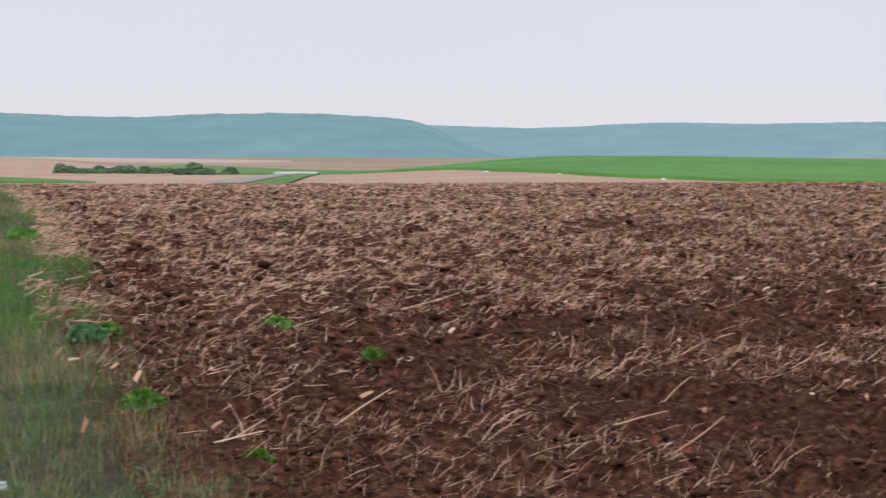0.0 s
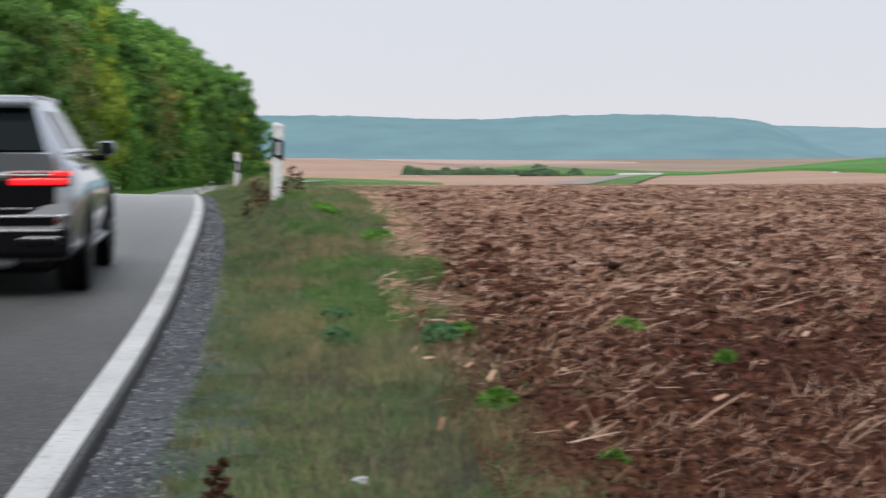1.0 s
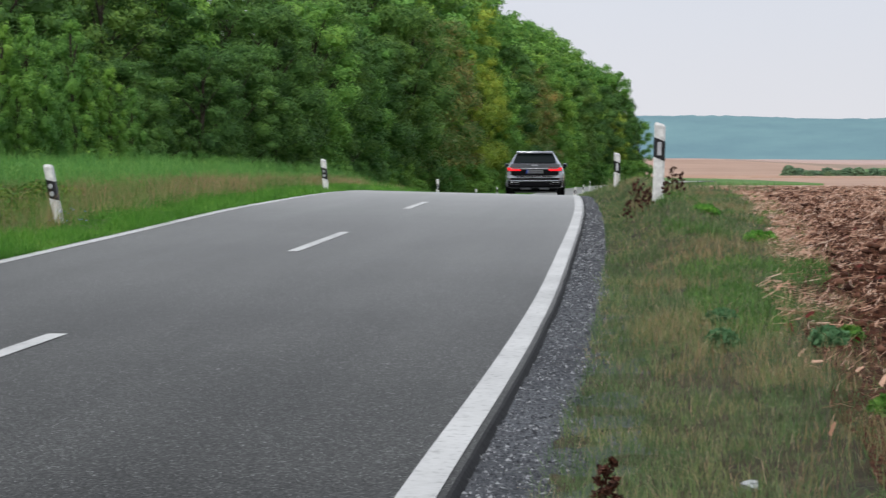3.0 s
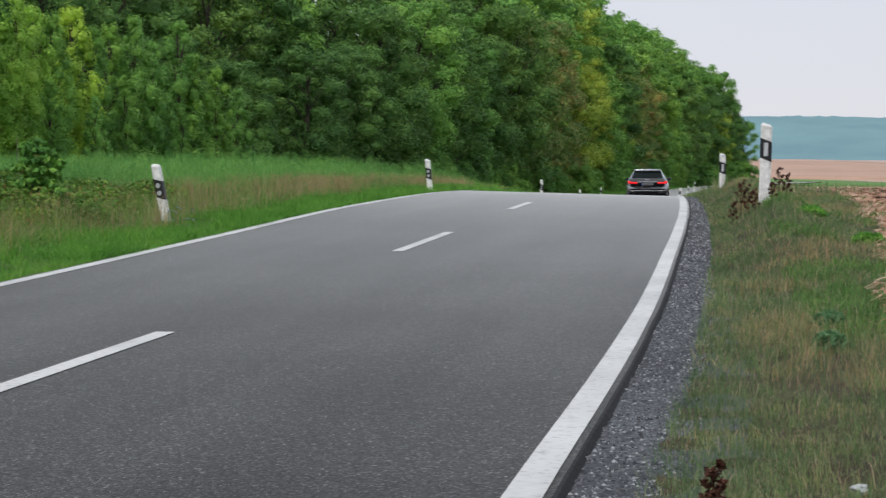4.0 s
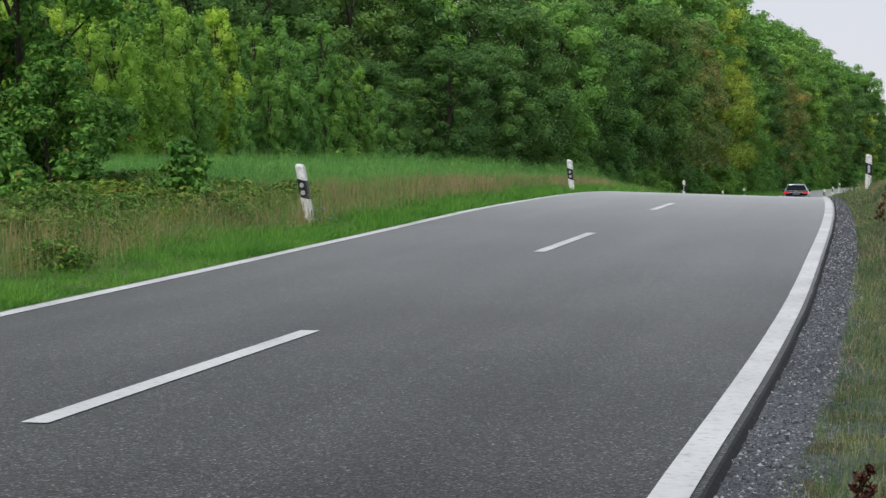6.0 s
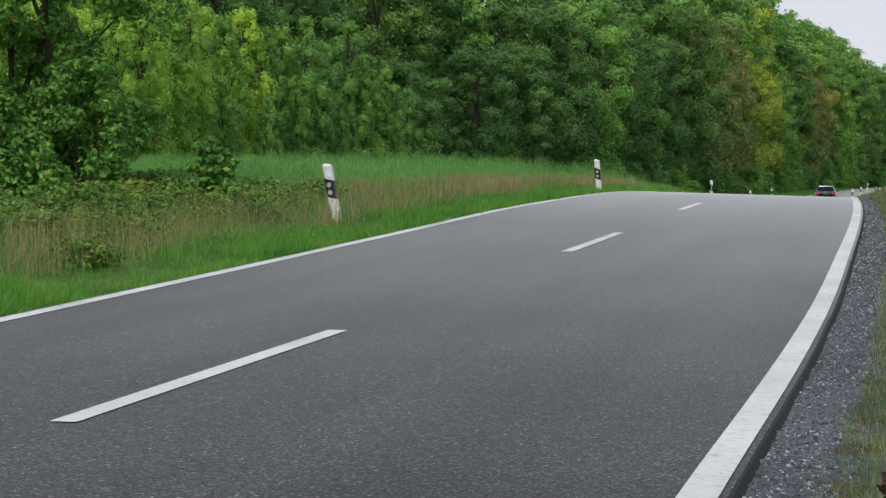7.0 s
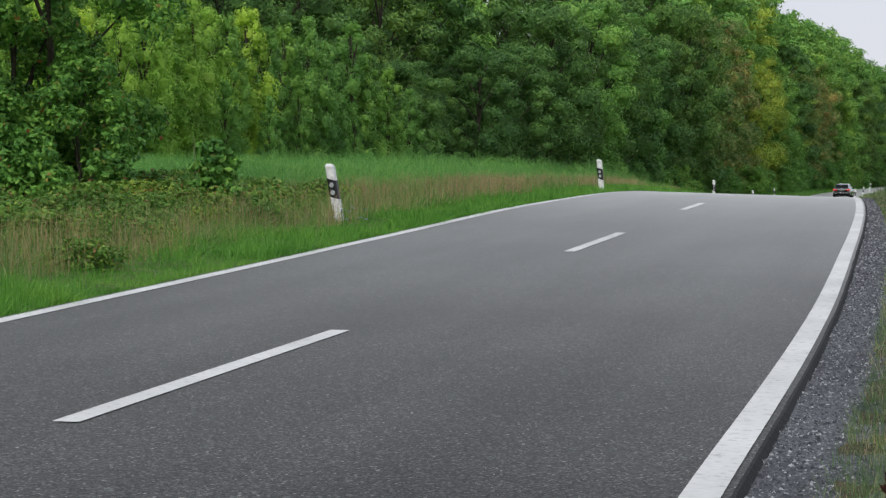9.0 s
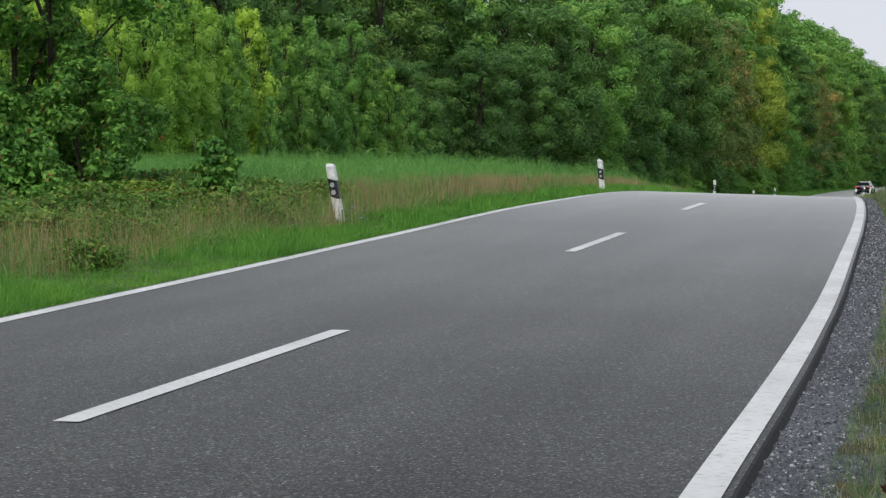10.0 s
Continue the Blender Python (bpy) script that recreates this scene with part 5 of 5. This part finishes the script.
def loft(bm, sections, close_ends=True):
    rings = [[bm.verts.new(p) for p in s] for s in sections]
    n = len(rings[0])
    for a, b in zip(rings, rings[1:]):
        for i in range(n):
            bm.faces.new((a[i], a[(i + 1) % n], b[(i + 1) % n], b[i]))
    if close_ends:
        bm.faces.new(rings[0])
        bm.faces.new(rings[-1][::-1])
    return bm


def quad_panel(points, thick, material, name, parent, label="", inward=None):
    """A thin panel through four corners, pushed out along its normal."""
    p = [Vector(q) for q in points]
    nrm = (p[1] - p[0]).cross(p[3] - p[0]).normalized()
    if inward is not None and nrm.dot(Vector(inward)) > 0:
        nrm = -nrm
    bm = bmesh.new()
    a = [bm.verts.new(q - nrm * 0.03) for q in p]
    b = [bm.verts.new(q + nrm * thick) for q in p]
    bm.faces.new(a)
    bm.faces.new(b)
    for i in range(4):
        bm.faces.new((a[i], a[(i + 1) % 4], b[(i + 1) % 4], b[i]))
    return part(name, bm, material, parent, label)


HALF = [(0.0, 0.0), (0.70, 0.0), (0.90, 0.05), (0.975, 0.16), (0.99, 0.40), (1.0, 0.58), (0.985, 0.74), (0.95, 0.88), (0.89, 0.96), (0.80, 1.0), (0.0, 1.0)]
BODY = [  # distance from the tail, half width, underside, top
    (0.00, 0.80, 0.36, 0.985), (0.03, 0.865, 0.31, 1.01), (0.12, 0.905, 0.27, 1.03), (0.35, 0.935, 0.23, 1.03), (0.9, 0.945, 0.21, 1.01), (2.2, 0.935, 0.20, 0.98),
    (3.4, 0.94, 0.20, 0.96), (4.1, 0.93, 0.21, 0.90), (4.55, 0.88, 0.23, 0.82), (4.82, 0.76, 0.27, 0.72), (4.94, 0.60, 0.34, 0.60)]
CABIN = [  # distance from the tail, half width and height at the top, half width and height at the sill
    (0.004, 0.74, 1.05, 0.81, 0.985), (0.05, 0.725, 1.11, 0.82, 0.99), (0.24, 0.675, 1.255, 0.825, 1.00), (0.42, 0.62, 1.40, 0.83, 1.00), (0.62, 0.60, 1.46, 0.84, 1.00), (1.4, 0.60, 1.49, 0.855, 0.99), (2.4, 0.60, 1.48, 0.86, 0.97),
    (2.95, 0.585, 1.41, 0.85, 0.96), (3.4, 0.62, 1.20, 0.82, 0.95), (3.78, 0.66, 0.98, 0.78, 0.93)]
AXLE = 1.0


def build_car():
    car = tagged(new("estate_car"), "silver-grey estate car with glowing red tail lamps on the road", "car")

    def at(y):
        return y - AXLE
    bm = bmesh.new()
    loft(bm, [[(hw * fx, at(y), zb + (zt - zb) * fz) for fx, fz in HALF] + [(-hw * fx, at(y), zb + (zt - zb) * fz) for fx, fz in HALF[-2:0:-1]] for y, hw, zb, zt in BODY])
    body = part("body", bm, M_PAINT, car, "silver-grey metallic body", True)
    bm = bmesh.new()
    secs = []
    for y, ht, zt, hb, zb in CABIN:
        h = [(0, zt), (ht * 0.7, zt - 0.004), (ht * 0.93, zt - 0.022), (ht, zt - 0.06), (hb * 0.97, zb + 0.06), (hb, zb - 0.08)]
        secs.append([(x, at(y), z) for x, z in h] + [(-x, at(y), z) for x, z in h[::-1][:-1]])
    loft(bm, secs)
    part("cabin", bm, M_PAINT, car, "", True)
    # rear screen, side glass, windscreen
    quad_panel([(-0.70, at(-0.002), 1.050), (0.70, at(-0.002), 1.050), (0.585, at(0.385), 1.358), (-0.585, at(0.385), 1.358)], 0.020, M_GLASS, "rear_screen", car, "dark tinted rear screen", (0, 1, -0.3))
    quad_panel([(-0.62, at(3.5), 1.15), (0.62, at(3.5), 1.15), (0.55, at(3.0), 1.38), (-0.55, at(3.0), 1.38)], 0.02, M_GLASS, "windscreen", car, "dark windscreen", (0, -1, -0.3))
    for s in (-1, 1):
        for y0, y1, y2, y3 in ((0.55, 1.15, 1.12, 0.78), (1.22, 2.12, 2.08, 1.19), (2.2, 3.25, 2.85, 2.15)):
            def side(y, z):
                hb = np.interp(y, [c[0] for c in CABIN], [c[3] for c in CABIN]) * 0.97
                ht = np.interp(y, [c[0] for c in CABIN], [c[1] for c in CABIN])
                zt = np.interp(y, [c[0] for c in CABIN], [c[2] for c in CABIN]) - 0.06
                zb = np.interp(y, [c[0] for c in CABIN], [c[4] for c in CABIN]) + 0.06
                u = (z - zb) / (zt - zb)
                return (s * (hb + (ht - hb) * u), at(y), z)
            quad_panel([side(y0, 1.07), side(y1, 1.07), side(y2, 1.35), side(y3, 1.35)], 0.008, M_GLASS, "side_window", car, "dark side window", (-s, 0, 0))
    # roof spoiler and rails
    part("roof_spoiler", box_bm(-0.595, 0.595, at(0.27), at(0.66), 1.362, 1.452, 0.035), M_PAINT, car, "silver-grey roof spoiler", True)
    for s in (-1, 1):
        part("roof_rail", box_bm(s * 0.56 - 0.016, s * 0.56 + 0.016, at(0.9), at(2.7), 1.43, 1.476, 0.012), M_CHROME, car, "bright roof rail", True)
    # tailgate: dark recess, plate, light strip, lamps
    part("tailgate_recess", box_bm(-0.775, 0.775, at(-0.012), at(0.12), 0.515, 0.878, 0.03), M_BLACK, car, "glossy dark lower tailgate")
    part("light_strip", box_bm(-0.84, 0.84, at(-0.022), at(0.08), 0.884, 0.894, 0.003), M_CHROME, car, "thin bright trim strip")
    for s in (-1, 1):
        lamp = part("tail_lamp", box_bm(min(s * 0.43, s * 0.87), max(s * 0.43, s * 0.87), at(-0.016), at(0.12), 0.802, 0.925, 0.02), M_TAIL_DARK, car, "dark red tail lamp housing")
        part("lamp_glow", box_bm(min(s * 0.455, s * 0.85), max(s * 0.455, s * 0.85), at(-0.026), at(0.02), 0.818, 0.866, 0.010), M_TAIL, lamp, "glowing red lamp band")
        part("lamp_glow", box_bm(min(s * 0.74, s * 0.875), max(s * 0.74, s * 0.875), at(-0.024), at(0.10), 0.880, 0.914, 0.008), M_TAIL, lamp, "glowing red lamp corner")
        part("bumper_reflector", box_bm(min(s * 0.60, s * 0.80), max(s * 0.60, s * 0.80), at(-0.008), at(0.08), 0.545, 0.572, 0.006), M_TAIL_DARK, car, "dark red bumper reflector")
        ex = part("exhaust_trim", box_bm(min(s * 0.50, s * 0.80), max(s * 0.50, s * 0.80), at(-0.022), at(0.10), 0.375, 0.455, 0.025), M_CHROME, car, "chrome exhaust surround")
        part("exhaust_opening", box_bm(min(s * 0.508, s * 0.792), max(s * 0.508, s * 0.792), at(-0.028), at(0.0), 0.383, 0.445, 0.02), M_BLACK, ex, "dark exhaust opening")
        arm = part("mirror", box_bm(min(s * 0.89, s * 1.035), max(s * 0.89, s * 1.035), at(2.98), at(3.13), 1.0, 1.125, 0.04), M_PAINT, car, "silver door mirror", True)
        # near-black glass colour stands in for the mirror's dark reflection
        part("mirror_glass", box_bm(min(s * 0.905, s * 1.02), max(s * 0.905, s * 1.02), at(2.970), at(2.985), 1.015, 1.11, 0.004), M_GLASS, arm, "mirror glass, its dark reflection painted in")
        part("mirror_foot", box_bm(min(s * 0.82, s * 0.97), max(s * 0.82, s * 0.97), at(3.02), at(3.10), 0.955, 1.005, 0.015), M_BLACK, arm)
        part("window_trim", box_bm(min(s * 0.835, s * 0.85), max(s * 0.835, s * 0.85), at(0.5), at(3.3), 1.035, 1.052, 0.004), M_CHROME, car, "thin bright window trim")
        part("sill_trim", box_bm(min(s * 0.915, s * 0.945), max(s * 0.915, s * 0.945), at(1.5), at(3.3), 0.30, 0.335, 0.008), M_CHROME, car, "bright sill strip")
    part("bumper_lower", box_bm(-0.86, 0.86, at(-0.010), at(0.30), 0.29, 0.53, 0.05), M_BLACK, car, "black lower rear bumper")
    part("bumper_trim", box_bm(-0.80, 0.80, at(-0.018), at(0.08), 0.490, 0.499, 0.003), M_CHROME, car, "thin chrome bumper line")
    part("bumper_trim", box_bm(-0.62, 0.62, at(-0.018), at(0.08), 0.647, 0.655, 0.002), M_CHROME, car, "thin bright line under the tailgate")
    for q in (-1, 1):
        outline = [(0.54, 0.600), (0.878, 0.600), (0.882, 0.655), (0.845, 0.685), (0.70, 0.678)]
        bm = bmesh.new()
        a, b = ([bm.verts.new((q * x, at(yy), z)) for x, z in outline] for yy in (-0.030, 0.09))
        for f in (a, b[::-1]):
            bm.faces.new(f)
        for i in range(5):
            bm.faces.new((a[i], a[(i + 1) % 5], b[(i + 1) % 5], b[i]))
        part("bumper_shoulder", bm, M_PAINT, car, "silver-grey bumper shoulder")
        part("silencer", box_bm(min(q * 0.14, q * 0.46), max(q * 0.14, q * 0.46), at(0.12), at(0.50), 0.215, 0.285, 0.03), M_CHROME, car, "pale metal silencer", True)
    part("bumper_line", box_bm(-0.84, 0.84, at(-0.034), at(0.06), 0.590, 0.604, 0.003), M_PAINT, car, "thin silver-grey bumper crease")
    part("underbody", box_bm(-0.72, 0.72, at(0.3), at(4.6), 0.17, 0.30, 0.04), M_BLACK, car, "dark underbody")
    plate = part("number_plate", box_bm(-0.26, 0.26, at(-0.026), at(0.0), 0.735, 0.84, 0.006), M_PLATE_SHADED, car, "white number plate, greyed with painted shade")
    part("plate_band", box_bm(-0.258, -0.218, at(-0.030), at(-0.02), 0.738, 0.842, 0.002), M_PLATE_BLUE, plate, "blue plate band")
    for x0, x1 in ((-0.19, -0.10), (-0.07, 0.02), (0.06, 0.22)):
        part("plate_bar", box_bm(x0, x1, at(-0.030), at(-0.02), 0.765, 0.815, 0.002), M_PLATE_INK, plate, "dark bar")
    quad_panel([(-0.79, at(0.004), 0.900), (0.79, at(0.004), 0.900), (0.735, at(-0.050), 1.040), (-0.735, at(-0.050), 1.040)], 0.004, M_PAINT, "tailgate_upper", car, "undercut silver-grey upper tailgate", (0, 1, 0))
    for x in (-0.075, -0.025, 0.025, 0.075):
        bm = bmesh.new()
        bmesh.ops.create_cone(bm, cap_ends=True, segments=16, radius1=0.028, radius2=0.028, depth=0.012, matrix=Matrix.Translation((x, at(-0.046), 0.99)) @ Matrix.Rotation(radians(90), 4, "X"))
        part("badge", bm, M_CHROME, car, "round chrome badge")
    part("wiper", box_bm(-0.02, 0.42, at(-0.040), at(-0.01), 1.062, 1.076, 0.004), M_BLACK, car, "rear wiper")
    wheels = []
    for y in (1.0, 3.93):
        for s in (-1, 1):
            bm = bmesh.new()
            bmesh.ops.create_cone(bm, cap_ends=True, segments=32, radius1=0.40, radius2=0.40, depth=0.10, matrix=Matrix.Translation((s * 0.893, at(y), 0.37)) @ Matrix.Rotation(radians(90), 4, "Y"))
            part("wheel_arch", bm, M_BLACK, car, "dark wheel arch")
            w = new("wheel")
            w.parent = car
            w.location = (s * 0.83, at(y), 0.355)
            bm = bmesh.new()
            prof = [(-0.125, 0.24), (-0.125, 0.325), (-0.105, 0.35), (-0.05, 0.357), (0.05, 0.357), (0.105, 0.35), (0.125, 0.325), (0.125, 0.24)]
            rings = [[bm.verts.new((px, pr * math.cos(k * math.pi / 18), pr * math.sin(k * math.pi / 18))) for px, pr in prof] for k in range(36)]
            for k in range(36):
                a, b = rings[k], rings[(k + 1) % 36]
                for i in range(len(prof)):
                    bm.faces.new((a[i], a[(i + 1) % len(prof)], b[(i + 1) % len(prof)], b[i]))
            part("tyre", bm, M_RUBBER, w, "black tyre", True)
            bm = bmesh.new()
            bmesh.ops.create_cone(bm, cap_ends=True, segments=20, radius1=0.07, radius2=0.07, depth=0.03, matrix=Matrix.Translation((s * 0.115, 0, 0)) @ Matrix.Rotation(radians(90), 4, "Y"))
            for k in range(5):
                box = bmesh.new()
                box_bm(s * 0.10 - 0.012, s * 0.10 + 0.012, -0.03, 0.03, 0.03, 0.245, 0.006, box)
                box.transform(Matrix.Rotation(k * 2 * math.pi / 5, 4, "X"))
                tmp = bpy.data.meshes.new("tmp")
                box.to_mesh(tmp)
                box.free()
                bm.from_mesh(tmp)
                bpy.data.meshes.remove(tmp)
            bmesh.ops.create_cone(bm, cap_ends=True, segments=32, radius1=0.245, radius2=0.245, depth=0.10, matrix=Matrix.Rotation(radians(90), 4, "Y"))
            part("rim", bm, M_RIM, w, "five-spoke alloy rim")
            wheels.append((w, s * 0.83, at(y)))
    return car, wheels


CAR_Y = [(0.0, -9.9), (0.5, 2.3), (1.0, 14.5), (1.5, 26.6), (2.0, 38.9), (2.5, 51.0), (3.0, 63.2), (3.5, 75.6), (4.0, 88.2), (4.5, 101.0), (5.0, 114.2), (5.5, 127.5), (6.0, 140.5), (6.5, 153.5), (7.0, 166.0), (7.5, 177.5), (8.0, 188.0), (8.5, 198.5), (9.0, 209.0), (9.5, 220.0), (10.0, 231.0)]
CAR_X_Y = [-10, 15, 23, 28, 40, 52, 103, 130, 180, 190, 208, 226, 250]
CAR_X = [-1.95, -2.11, -2.25, -2.24, -2.28, -2.57, -4.17, -5.19, -6.89, -7.0, -6.8, -5.5, -3.6]


def motions():
    def lane(y):
        return float(soft_interp(np.array(float(y)), CAR_X_Y, CAR_X, 3.0))
    rows = []
    for t, rear in CAR_Y:
        y = rear + AXLE
        y1 = y + 2.93
        z, z1 = (float(road_z(q) + crossfall(lane(q) - float(bend(q)), q)) for q in (y, y1))
        rows.append((t, pose(lane(y), y, z, math.degrees(math.atan2(z1 - z, 2.93)), 0, -math.degrees(math.atan2(lane(y1) - lane(y), 2.93)))))
    walk(CAR, rows)
    for w, x, y in WHEELS:
        walk(w, [(k / 30, pose(x, y, 0.355, -57.0 * k, 0, 0)) for k in range(301)])


# ---- build ----
ground_sheet()
build_road()
verge("verge", 1, M_VERGE, -25, 110, "rough grassy verge between shoulder and field")
verge("meadow", -1, M_MEADOW, -25, 330, "grassy land between road and wood")
build_field()
build_distance()
build_wood()
build_near_plants()
build_posts()
CAR, WHEELS = build_car()
build_grasses()
build_straw()
motions()
